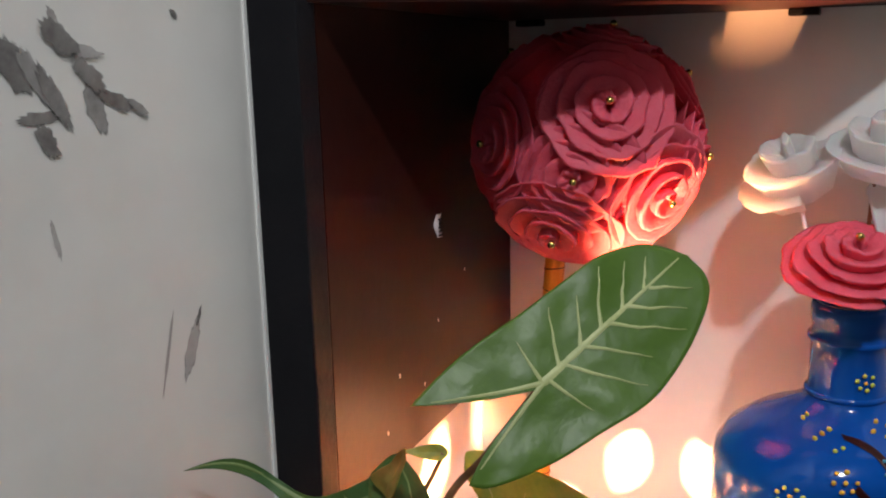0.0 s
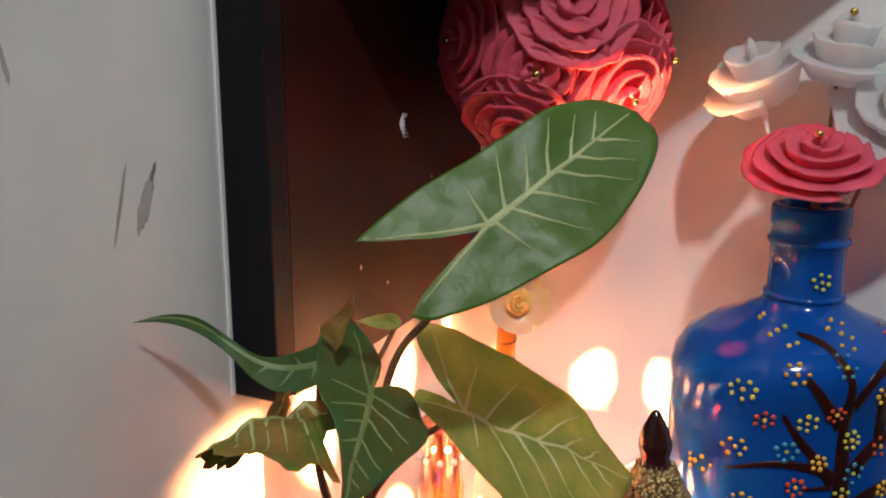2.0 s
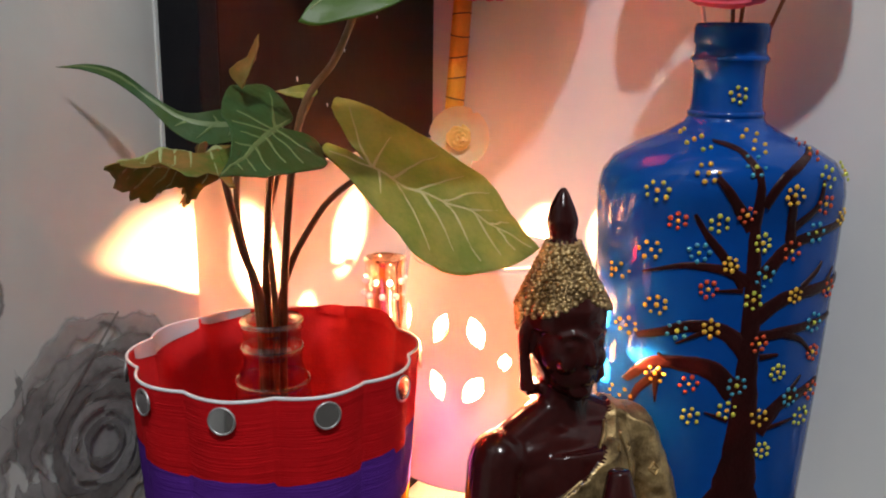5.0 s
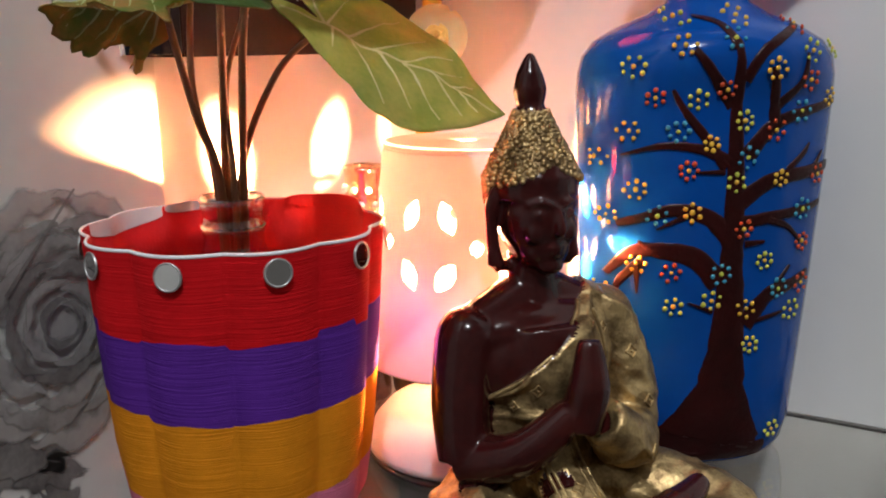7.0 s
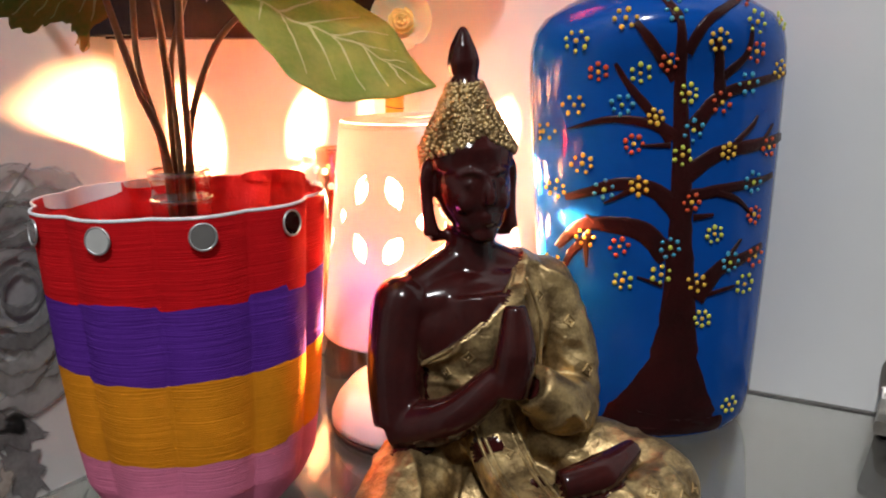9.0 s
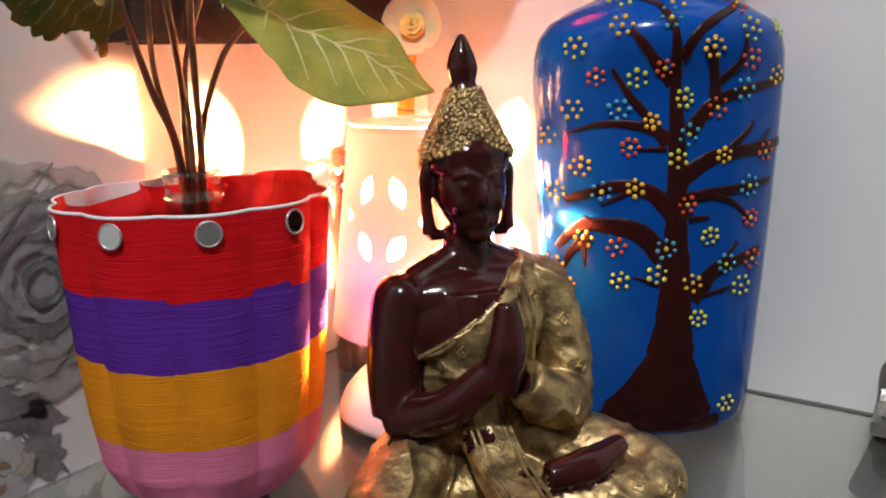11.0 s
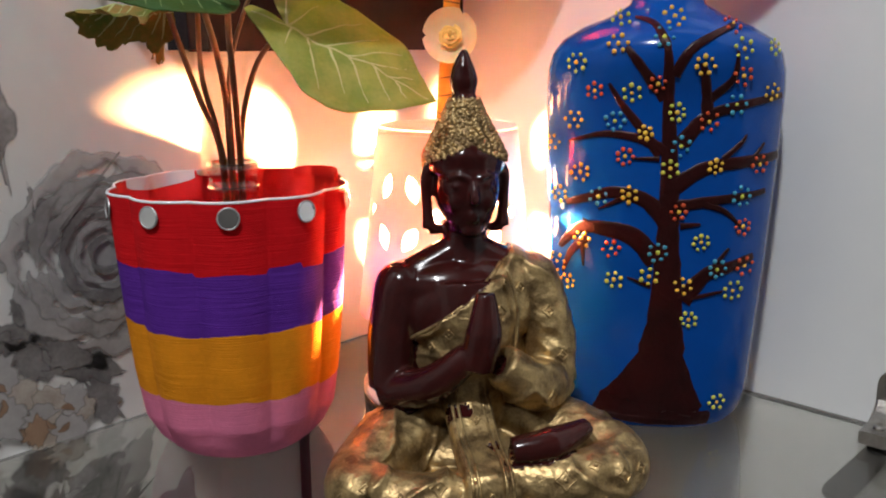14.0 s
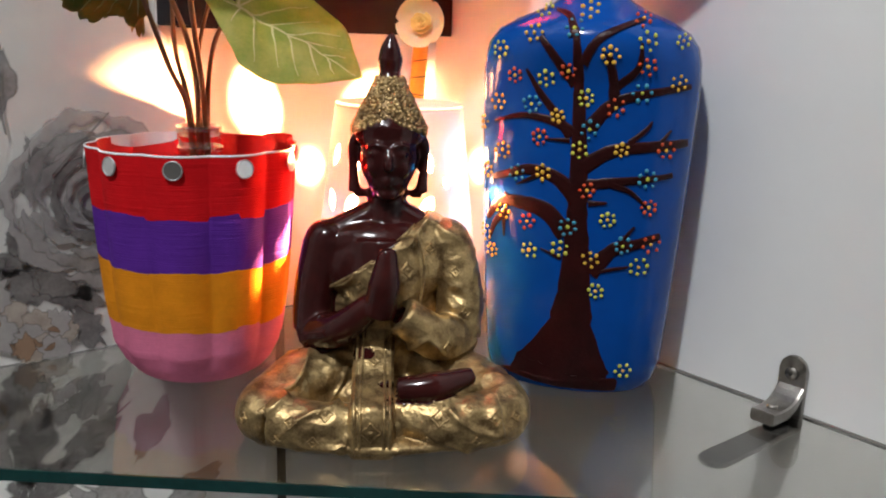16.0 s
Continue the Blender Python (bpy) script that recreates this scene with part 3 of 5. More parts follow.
# ---- painted bottle ----
BOTTLE = thing("painted_bottle", "blue painted glass bottle with a hand-painted maroon tree and dotted blossoms", "bottle", (0.0965, 0.581, 0))
BOTTLE.rotation_euler = (0, 0, math.atan2(0.6, 0.8))
PROFILE_Z = [0, 0.002, 0.008, 0.02, 0.06, 0.1, 0.15, 0.185, 0.197, 0.207, 0.216, 0.224, 0.231, 0.237, 0.243]
PROFILE_A = [0.048, 0.0515, 0.0555, 0.058, 0.0605, 0.063, 0.0655, 0.0667, 0.0669, 0.0662, 0.0641, 0.0583, 0.0468, 0.0318, 0.0215]


def half_wide(z):
    return float(np.interp(z, PROFILE_Z, PROFILE_A))


def half_deep(z):
    return half_wide(z) * (0.70 + 0.30 * min(1.0, max(0.0, (z - 0.195) / 0.048)))


def on_bottle(u, z, lift=0.0):
    """The point of the bottle's front, u metres to the side, at height z."""
    if z > 0.243:
        r = 0.0186
        k = max(0.0, 1 - (u / r) ** 2) ** 0.5
        return Vector((u, -(r * k + lift), z))
    w, d = half_wide(z), half_deep(z)
    u = max(-0.97 * w, min(0.97 * w, u))
    k = (1 - (abs(u) / w) ** 2.3) ** (1 / 2.3)
    n = Vector((u * abs(u) ** 0.3 / w ** 2.3, -k ** 1.3 / d, 0)).normalized()
    return Vector((u, -d * k, z)) + n * lift


bm, n = bmesh.new(), 72
rows = []
for z, _ in zip(PROFILE_Z, PROFILE_A):
    w, d = half_wide(z), half_deep(z)
    p = 2.3 if z < 0.2 else 2.3 - 0.3 * min(1, (z - 0.2) / 0.04)
    rows.append([(w * math.copysign(abs(math.cos(a)) ** (2 / p), math.cos(a)), d * math.copysign(abs(math.sin(a)) ** (2 / p), math.sin(a)), z)
                 for a in (2 * math.pi * j / n for j in range(n))])
for r, z in [(0.0198, 0.246), (0.0187, 0.252), (0.0184, 0.262), (0.0186, 0.2735), (0.0196, 0.2745), (0.0196, 0.2775), (0.0186, 0.279),
             (0.0183, 0.2835), (0.0194, 0.285), (0.0196, 0.292), (0.0188, 0.2945), (0.0155, 0.2945), (0.0145, 0.29), (0.0145, 0.26)]:
    rows.append([(r * math.cos(a), r * math.sin(a), z) for a in (2 * math.pi * j / n for j in range(n))])
vs = grid(bm, rows, close_u=True)
bm.faces.new(vs[0])
part("glass_body", bm, M_BLUE, BOTTLE, "glossy blue painted glass")
for z in (0.2762, 0.2475):
    part("neck_ring", lathe([(0.0183, z - 0.002), (0.0202, z - 0.0012), (0.0204, z), (0.0202, z + 0.0012), (0.0183, z + 0.002)], 48, None, False), M_BLUE, BOTTLE)

GREEN_DOTS = [(-27, 236), (-51, 212), (-22, 196), (2, 186), (0, 156), (19, 115), (39, 86), (15, 70), (-8, 95), (-27, 92), (34, 219), (53, 220), (-3, 258), (35, 18)]
YELLOW_DOTS = [(0, 236), (-30, 222), (-51, 181), (-14, 175), (-47, 152), (-21, 141), (14, 211), (24, 157), (-45, 114), (-52, 87), (11, 90), (-63, 167), (-58, 138), (53, 196), (-58, 97)]
ORANGE_DOTS = [(30, 232), (-9, 201), (-41, 197), (35, 205), (19, 181), (-24, 162), (6, 132), (49, 157), (42, 123), (-29, 110), (45, 100)]
BLUE_DOTS = [(-7, 225), (-30, 181), (5, 168), (-37, 139), (33, 190), (-4, 109), (29, 99), (40, 140)]
TRUNK = [
    [(-2, 20, 18.8), (1, 49, 8.2), (2, 82, 5.6), (1, 118, 3.9), (0, 151, 3.2), (-2, 183, 2.2), (-4, 208, 1.8), (-6, 225, 0.9)],
]
LEFT_BOUGHS = [
    [(-4, 166, 1.8), (-17, 172, 1.5), (-36, 174, 1.0), (-54, 169, 0.2)],
    [(-6, 163, 1.6), (-16, 177, 1.4), (-26, 189, 1.1), (-34, 201, 0.5)],
    [(-5, 193, 1.9), (-15, 206, 1.5), (-26, 220, 0.9)],
    [(-6, 221, 1.5), (-11, 232, 1.1), (-20, 236, 0.4)],
    [(0, 126, 2.8), (-12, 138, 2.4), (-29, 142, 1.9), (-43, 138, 1.5), (-54, 134, 1.0)],
    [(-24, 139, 1.0), (-37, 132, 0.2)],
    [(-6, 161, 0.9), (-21, 161, 0.2)],
]
LOW_BOUGHS = [
    [(-5, 104, 3.2), (-17, 117, 3.0), (-32, 121, 2.5), (-47, 120, 1.8), (-57, 107, 0.8)],
    [(-42, 116, 1.6), (-51, 105, 1.1), (-55, 92, 0.2)],
    [(-45, 115, 1.1), (-44, 98, 0.2)],
    [(-40, 122, 1.0), (-45, 126, 0.2)],
    [(-7, 89, 0.8), (-20, 94, 0.2)],
]
RIGHT_BOUGHS = [
    [(-1, 205, 1.8), (8, 220, 1.4), (31, 232, 0.6)],
    [(5, 169, 2.5), (17, 183, 2.0), (33, 189, 1.5), (60, 194, 0.9)],
    [(18, 185, 2.0), (16, 200, 1.5), (13, 212, 0.9)],
    [(19, 193, 1.5), (30, 204, 1.1), (31, 218, 0.4)],
    [(3, 146, 2.8), (19, 156, 2.2), (40, 159, 1.9), (61, 161, 1.4)],
    [(28, 161, 1.0), (37, 169, 0.8), (40, 174, 0.2)],
    [(46, 162, 0.8), (51, 169, 0.2)],
]
FAR_BOUGHS = [
    [(5, 135, 2.0), (24, 138, 1.6), (42, 140, 1.2), (54, 142, 0.9)],
    [(20, 136, 1.2), (31, 132, 0.9), (41, 123, 0.4)],
    [(11, 81, 3.0), (23, 96, 2.4), (36, 100, 1.9), (50, 105, 1.1)],
    [(25, 98, 1.0), (35, 111, 0.4)],
    [(13, 82, 1.0), (33, 86, 0.4)],
    [(7, 124, 1.2), (18, 125, 0.4)],
]


def bough(line, name):
    """A tapering brush stroke on the bottle: rows of side, height and half width in millimetres."""
    pts = [Vector((p[0], p[1])) for p in line]
    fine = []
    for i in range(len(pts) - 1):
        p0, p1, p2, p3 = pts[max(i - 1, 0)], pts[i], pts[i + 1], pts[min(i + 2, len(pts) - 1)]
        for k in range(7):
            t = k / 7
            c = 0.5 * (2 * p1 + (p2 - p0) * t + (2 * p0 - 5 * p1 + 4 * p2 - p3) * t * t + (3 * p1 - p0 - 3 * p2 + p3) * t ** 3)
            fine.append((c, line[i][2] * (1 - t) + line[i + 1][2] * t))
    fine.append((pts[-1], line[-1][2]))
    bm, rows = bmesh.new(), []
    for i, (c, w) in enumerate(fine):
        d = (fine[min(i + 1, len(fine) - 1)][0] - fine[max(i - 1, 0)][0]).normalized()
        s = Vector((-d.y, d.x))
        w *= 1 + 0.14 * noise.noise((c.x * 0.2, c.y * 0.2, 3))
        rows.append([on_bottle((c.x + s.x * w * k) / 1000, max(0.003, (c.y + s.y * w * k) / 1000), 0.0009 if abs(k) < 1 else 0.0003) for k in (-1, -0.8, -0.4, 0, 0.4, 0.8, 1)])
    grid(bm, rows)
    part(name, bm, M_BARK, BOTTLE, "maroon painted stroke" if name == "painted_trunk" else "")


for line in TRUNK:
    bough([(-4, 2, 41), (-3, 8, 36), (-3, 14, 31)] + [(u, z, w * 1.55) for u, z, w in line], "painted_trunk")
for line in LEFT_BOUGHS + LOW_BOUGHS + RIGHT_BOUGHS + FAR_BOUGHS:
    bough([(u, z, max(0.4, w * 1.75)) for u, z, w in line], "painted_branch")


def blossom(u, z, colour, heart):
    """A ring of raised paint dots round a middle one."""
    bm = bmesh.new()
    k = random.choice((6, 6, 7))
    a0, rad = random.random() * 6, random.uniform(3.9, 4.9)
    for i in range(k + 1):
        r = 0 if i == k else rad * random.uniform(0.85, 1.12)
        a = a0 + 2 * math.pi * i / k
        c = on_bottle((u + r * math.cos(a)) / 1000, (z + r * math.sin(a)) / 1000, 0.0009)
        s = random.uniform(0.0010, 0.0014)
        face = Vector((0, -1, 0)) if z > 243 else (on_bottle(c.x, c.z, 1) - on_bottle(c.x, c.z)).normalized()
        blob(bm, c, (s, s * random.uniform(0.85, 1.15), 0.0007), face.to_track_quat("Z", "Y").to_matrix().to_4x4(), 10, 6, 1 if i == k else 0)
    ob = part("painted_blossom", bm, [M_DOT[colour], M_DOT[heart]], BOTTLE)


for dots, colour, heart in ((GREEN_DOTS, "green", "yellow"), (YELLOW_DOTS, "yellow", "yellow"), (ORANGE_DOTS, "orange", "yellow"), (BLUE_DOTS, "blue", "green")):
    for u, z in dots:
        blossom(u, z, colour, heart)


# ---- foam roses ----
def rose_mesh(radius, height, turns, mat, seed, flare=0.55, dome=0.62):
    """A rose rolled from one long wavy strip of soft foam, opening along +z; dome: how far the outer petals sink."""
    bm, rows, steps = bmesh.new(), [], int(turns * 44)
    th = min(0.0028, radius * 0.085)
    for i in range(steps + 1):
        t = i / steps
        a = 2 * math.pi * turns * t
        w = noise.noise((1.7 * math.cos(a) + seed, 1.7 * math.sin(a), turns * t * 0.8))
        w2 = noise.noise((4.5 * math.cos(a) + seed, 4.5 * math.sin(a) + 9, turns * t * 0.6))
        lap = (turns * t * 2.6) % 1.0 - 0.5
        hub = min(0.0022, radius * 0.07)
        r = hub + (radius - hub) * t ** 0.9 * (1 + 0.13 * w + 0.06 * w2 - 0.05 * lap)
        h = height * (1 - dome * t ** 1.5) * (1 + 0.13 * w + 0.07 * w2 + 0.08 * lap)
        lean = flare * (0.15 + t) * radius * 0.42
        end = min(1.0, (1 - t) * turns * 2.2)
        h *= 0.15 + 0.85 * end
        r *= 0.86 + 0.14 * end
        c, s = math.cos(a), math.sin(a)
        low = -0.004 - 0.25 * height * t * dome
        r -= 0.6 * lean
        pitch, rim = radius / turns, min(0.0011, radius * 0.03)
        ring = [(r * 0.74 - th, low), (r * 0.74, low), (r + 0.15 * lean + rim, h * 0.55), (r + lean * 0.7 + rim, h * 0.9), (r + lean + rim * 0.7, h), (r + lean - rim * 0.6, h + rim * 0.4),
                (max(0.0004, r + 0.35 * lean - pitch * 0.45), h * 0.83), (max(0.0003, r - pitch * 0.9), h * 0.70)]
        rows.append([(q * c, q * s, z) for q, z in ring])
    vs = grid(bm, rows, close_u=True)
    bm.faces.new(vs[0]), bm.faces.new(vs[-1])
    return bm


def rose(parent, place, way, radius, height, turns, mat, seed, pin=True, flare=0.55, label="", dome=0.62):
    turn = Vector(way).to_track_quat("Z", "Y").to_matrix().to_4x4()
    ob = part("rose", rose_mesh(radius, height, turns, mat, seed, flare, dome), mat, parent, label)
    ob.matrix_local = Matrix.Translation(place) @ turn
    if pin:
        bm = bmesh.new()
        blob(bm, (0, 0, height + 0.0015), (0.0021, 0.0021, 0.0021), None, 14, 10)
        part("bead", bm, M_BRASS, ob, "small brass bead")
    return ob


BALL = Vector((-0.0425, 0.574, 0.371))
topiary = thing("rose_topiary", "ball of pink foam roses on a yellow wrapped stick", "ornament", (-0.066, 0.578, 0))
base = topiary.location
bm = bmesh.new()
blob(bm, BALL - base, (0.054, 0.054, 0.054), None, 32, 20)
part("core", bm, M_FOAM, topiary)
aims = [Vector(p).normalized() for p in ((0.0245, -0.045, 0.023), (-0.0025, -0.039, -0.040), (0.0515, -0.026, -0.024), (-0.034, -0.045, 0.004))]
for i in range(40):
    z = 1 - (i + 0.5) / 20
    a = i * 2.39996
    v = Vector((math.sqrt(max(0, 1 - z * z)) * math.cos(a), math.sqrt(max(0, 1 - z * z)) * math.sin(a), z))
    if v.y < 0.4 and all(v.angle(w) > 0.63 for w in aims):
        aims.append(v)
for i, v in enumerate(aims):
    rose(topiary, BALL - base + v * 0.0520, v, 0.038 if i < 3 else 0.034, 0.0125, 4.6, M_FOAM, i * 3.7, True, 0.22, "", 1.0)
STICK = [(-0.0685, 0.566, 0.045), (-0.0685, 0.568, 0.1), (-0.0675, 0.570, 0.17), (-0.064, 0.573, 0.24), (-0.0605, 0.575, 0.30), (-0.058, 0.575, 0.33)]
part("stick", tube([Vector(p) - base for p in STICK], 0.0058, 16), M_TAPE, topiary, "stick wrapped in yellow tape")
for i in range(17):
    z = 0.10 + 0.0125 * i
    x = float(np.interp(z, [p[2] for p in STICK], [p[0] for p in STICK])) - base.x
    y = float(np.interp(z, [p[2] for p in STICK], [p[1] for p in STICK])) - base.y
    ring = lathe([(0.0058, -0.0004), (0.0062, 0), (0.0058, 0.0004)], 20, None, False)
    part("thread", ring, M_THREAD, topiary).matrix_local = pose(x, y, z, 8 * math.sin(i), 10 * math.cos(i * 2.1), 0)
part("pot", lathe([(0.026, 0), (0.028, 0.003), (0.034, 0.05), (0.035, 0.054), (0.033, 0.056), (0.030, 0.052), (0.0, 0.05)], 40), M_POT, topiary, "dark brown pot")
for i in range(10):
    bm = bmesh.new()
    blob(bm, (0.0325 * math.cos(i * 0.628), 0.0325 * math.sin(i * 0.628), 0.022), (0.004, 0.004, 0.004), None, 12, 8)
    part("stud", bm, M_BRASS, topiary)

# flower charm tied to the stick
charm = thing("flower_charm", "ivory flower charm with yellow centre tied to the stick", "ornament", (-0.057, 0.5655, 0.2275))
charm.rotation_euler = Vector((0.55, -0.83, 0.05)).to_track_quat("Z", "Y").to_euler()
for k in range(3):
    bm, rows = bmesh.new(), []
    for i in range(9):
        t = i / 8
        rows.append([((0.003 + 0.0155 * t) * math.cos(a), (0.003 + 0.0155 * t) * math.sin(a) , -0.003 + 0.0085 * t ** 2.2 + 0.0006 * k)
                     for a in (k * 2.094 + 2.45 * (j / 16 - 0.5) * (1 - 0.25 * t ** 4) for j in range(17))])
    grid(bm, rows)
    low = [[(x, y, z - 0.0009) for x, y, z in row] for row in rows]
    grid(bm, low)
    part("petal", bm, M_PETAL, charm)
part("rose_centre", rose_mesh(0.0085, 0.0062, 3.2, M_TAPE, 5.0, 0.35), material("pale_yellow_petal", (0.8, 0.55, 0.16), 0.4, 0, (0.7, 0.42, 0.1), 100, 0.6), charm, "pale yellow rose centre")

# roses standing in the bottle's mouth
spray = thing("rose_spray", "pink and white foam roses on thin sticks in the bottle's neck", "flower", (0.0965, 0.581, 0.29))
o = spray.location
rose(spray, Vector((0.097, 0.571, 0.3160)) - o, (0.05, -0.38, 0.92), 0.036, 0.0150, 4.8, M_FOAM, 21.0, True, 0.4, "pink foam rose", 1.08)
rose(spray, Vector((0.064, 0.602, 0.352)) - o, (-0.35, -0.35, 0.86), 0.031, 0.024, 2.9, M_FOAM_WHITE, 31.0, False, 0.4, "white foam rose", 1.0)
rose(spray, Vector((0.131, 0.600, 0.340)) - o, (0.12, -0.75, 0.62), 0.035, 0.024, 3.1, M_FOAM_WHITE, 41.0, True, 0.4, "white foam rose", 1.0)
rose(spray, Vector((0.104, 0.603, 0.366)) - o, (0.1, -0.2, 0.95), 0.029, 0.023, 2.8, M_FOAM_WHITE, 51.0, True, 0.4, "white foam rose", 1.0)
for p, m in (((0.064, 0.600, 0.352), M_CARD), ((0.102, 0.597, 0.366), M_STEM), ((0.130, 0.600, 0.340), M_STEM), ((0.097, 0.572, 0.312), M_STEM)):
    foot = Vector((0.0965 + 0.25 * (p[0] - 0.0965), 0.583, 0.265)) - o
    top_end = Vector(p) - o
    part("stick", tube([foot, foot.lerp(top_end, 0.5) + Vector((0, 0.002, 0)), top_end], 0.0011, 8), m, spray)

# ---- lamp with leaf-shaped openings ----
table_lamp = thing("table_lamp", "small white ceramic lamp with leaf-shaped openings and a lit bulb", "lamp", LAMP)


def shade_r(z):
    return 0.0562 - 0.0137 * (z - 0.058) / 0.116


holes = []
for k in range(6):
    a = 2 * math.pi * k / 6 + radians(275)
    for da, z, w, h, tilt in ((-0.2, 0.1115, 0.0047, 0.0082, 0.5), (0.2, 0.1115, 0.0047, 0.0082, -0.6), (-0.21, 0.1405, 0.0047, 0.0084, -0.4), (0.21, 0.1405, 0.0047, 0.0084, 0.4), (0.5236, 0.126, 0.0034, 0.0042, 0)):
        holes.append((a + da, z, w, h, tilt))


def open_at(a, z):
    for ha, hz, w, h, tilt in holes:
        du = ((a - ha + math.pi) % (2 * math.pi) - math.pi) * 0.05
        dz = z - hz
        c, s = math.cos(tilt), math.sin(tilt)
        p, q = du * c + dz * s, -du * s + dz * c
        if abs(q) < h and abs(p) < w * (1 - (q / h) ** 2):
            return True
    return False


bm = bmesh.new()
na, nz, t = 480, 130, 0.0024
vo = [[bm.verts.new(((shade_r(z)) * math.cos(a), shade_r(z) * math.sin(a), z)) for a in (2 * math.pi * j / na for j in range(na))] for z in (0.058 + 0.113 * i / nz for i in range(nz + 1))]
vi = [[bm.verts.new(((shade_r(z) - t) * math.cos(a), (shade_r(z) - t) * math.sin(a), z)) for a in (2 * math.pi * j / na for j in range(na))] for z in (0.058 + 0.113 * i / nz for i in range(nz + 1))]
keep = [[not open_at(2 * math.pi * (j + 0.5) / na, 0.058 + 0.113 * (i + 0.5) / nz) for j in range(na)] for i in range(nz)]
for i in range(nz):
    for j in range(na):
        if keep[i][j]:
            k = (j + 1) % na
            bm.faces.new((vo[i][j], vo[i][k], vo[i + 1][k], vo[i + 1][j]))
            bm.faces.new((vi[i][k], vi[i][j], vi[i + 1][j], vi[i + 1][k]))
            for ok, p, q in ((i > 0 and keep[i - 1][j], (i, j), (i, k)), (i < nz - 1 and keep[i + 1][j], (i + 1, j), (i + 1, k)),
                             (keep[i][j - 1], (i, j), (i + 1, j)), (keep[i][k], (i, k), (i + 1, k))):
                if not ok:
                    bm.faces.new((vo[p[0]][p[1]], vo[q[0]][q[1]], vi[q[0]][q[1]], vi[p[0]][p[1]]))
bmesh.ops.delete(bm, geom=[v for v in bm.verts if not v.link_faces], context="VERTS")
part("shade", bm, M_SHADE, table_lamp, "white ceramic shade with cut-out leaves")
part("shade_rim", lathe([(0.0425, 0.1708), (0.0428, 0.1728), (0.0418, 0.1742), (0.0395, 0.1745), (0.0086, 0.1745), (0.0081, 0.1725), (0.0086, 0.171), (0.0395, 0.1708)], 64, None, False), M_CERAMIC, table_lamp)
part("base", lathe([(0.050, 0.0035), (0.0545, 0.005), (0.0545, 0.009), (0.051, 0.017), (0.044, 0.025), (0.033, 0.031), (0.022, 0.035), (0.018, 0.042), (0.0175, 0.055), (0.02, 0.066), (0.021, 0.07), (0.006, 0.071)], 56), M_CERAMIC, table_lamp, "white domed base")
part("foot_ring", lathe([(0.0485, 0), (0.0535, 0), (0.0545, 0.002), (0.053, 0.0038), (0.0485, 0.0038)], 56), M_DARK, table_lamp, "dark foot ring")
for k in range(4):
    a = k * math.pi / 2 + 0.4
    part("strut", tube([(0.018 * math.cos(a), 0.018 * math.sin(a), 0.064), (0.036 * math.cos(a), 0.036 * math.sin(a), 0.062), (0.0535 * math.cos(a), 0.0535 * math.sin(a), 0.062)], 0.0016, 8), M_DARK, table_lamp)
# Unseen ring, added to hold back the bulb's downward light.
part("light_baffle", lathe([(0.034, 0.0585), (0.0545, 0.0585), (0.0545, 0.061), (0.034, 0.061), (0.034, 0.0585)], 48, None, False), M_CERAMIC, table_lamp)
part("socket", lathe([(0.008, 0.069), (0.009, 0.072), (0.009, 0.09), (0.006, 0.094)], 24), M_CARD, table_lamp).matrix_local = pose(BULB.x * 0.85, BULB.y * 0.85, 0.0)

bm = bmesh.new()
blob(bm, (BULB.x * 0.9, BULB.y * 0.9, 0.112), (0.0105, 0.0105, 0.0145), None, 20, 14)
part("bulb", bm, M_BULB, table_lamp, "small glowing bulb")

# small studded glass beside the lamp
votive = thing("glass_vial", "small amber glass vial with beaded bands", "bottle", (-0.0985, 0.548, 0))
v = part("glass", lathe([(0.012, 0), (0.014, 0.002), (0.014, 0.11), (0.0125, 0.12), (0.0125, 0.147), (0.0135, 0.149), (0.0125, 0.151), (0.0108, 0.149), (0.0108, 0.12), (0.012, 0.11), (0.012, 0.004)], 32), M_VIAL, votive)
v.visible_shadow = False
for z in (0.128, 0.137):
    for i in range(9):
        bm = bmesh.new()
        blob(bm, (0.013 * math.cos(i * 0.698 + z * 40), 0.013 * math.sin(i * 0.698 + z * 40), z), (0.0022, 0.0022, 0.0022), None, 8, 6)
        part("bead", bm, M_CARD, votive)

# ---- yarn-wrapped pot with mirrors ----
POT = Vector((-0.0572, 0.3862, 0))
pot = thing("yarn_pot", "scalloped pot wrapped in striped yarn with round mirrors", "flower pot", POT)
LOBES, TURN0 = 10, -0.605


def pot_r(z):
    return float(np.interp(z, [0, 0.003, 0.01, 0.022, 0.05, 0.08, 0.147], [0.036, 0.0412, 0.0472, 0.0527, 0.0567, 0.0592, 0.0632]))


def scallop(a, z):
    return 1 + 0.068 * min(1, z / 0.02) * (abs(math.cos(LOBES / 2 * (a - TURN0))) - 0.6)


def ripple(a, k):
    return 0.0028 * noise.noise((math.floor(LOBES * (a - TURN0) / (2 * math.pi) + 0.5) * 1.7, k * 5.3, 0.5)) + 0.0009 * math.cos(LOBES * (a - TURN0)) + 0.0005 * noise.noise((a * 9, k, 0))


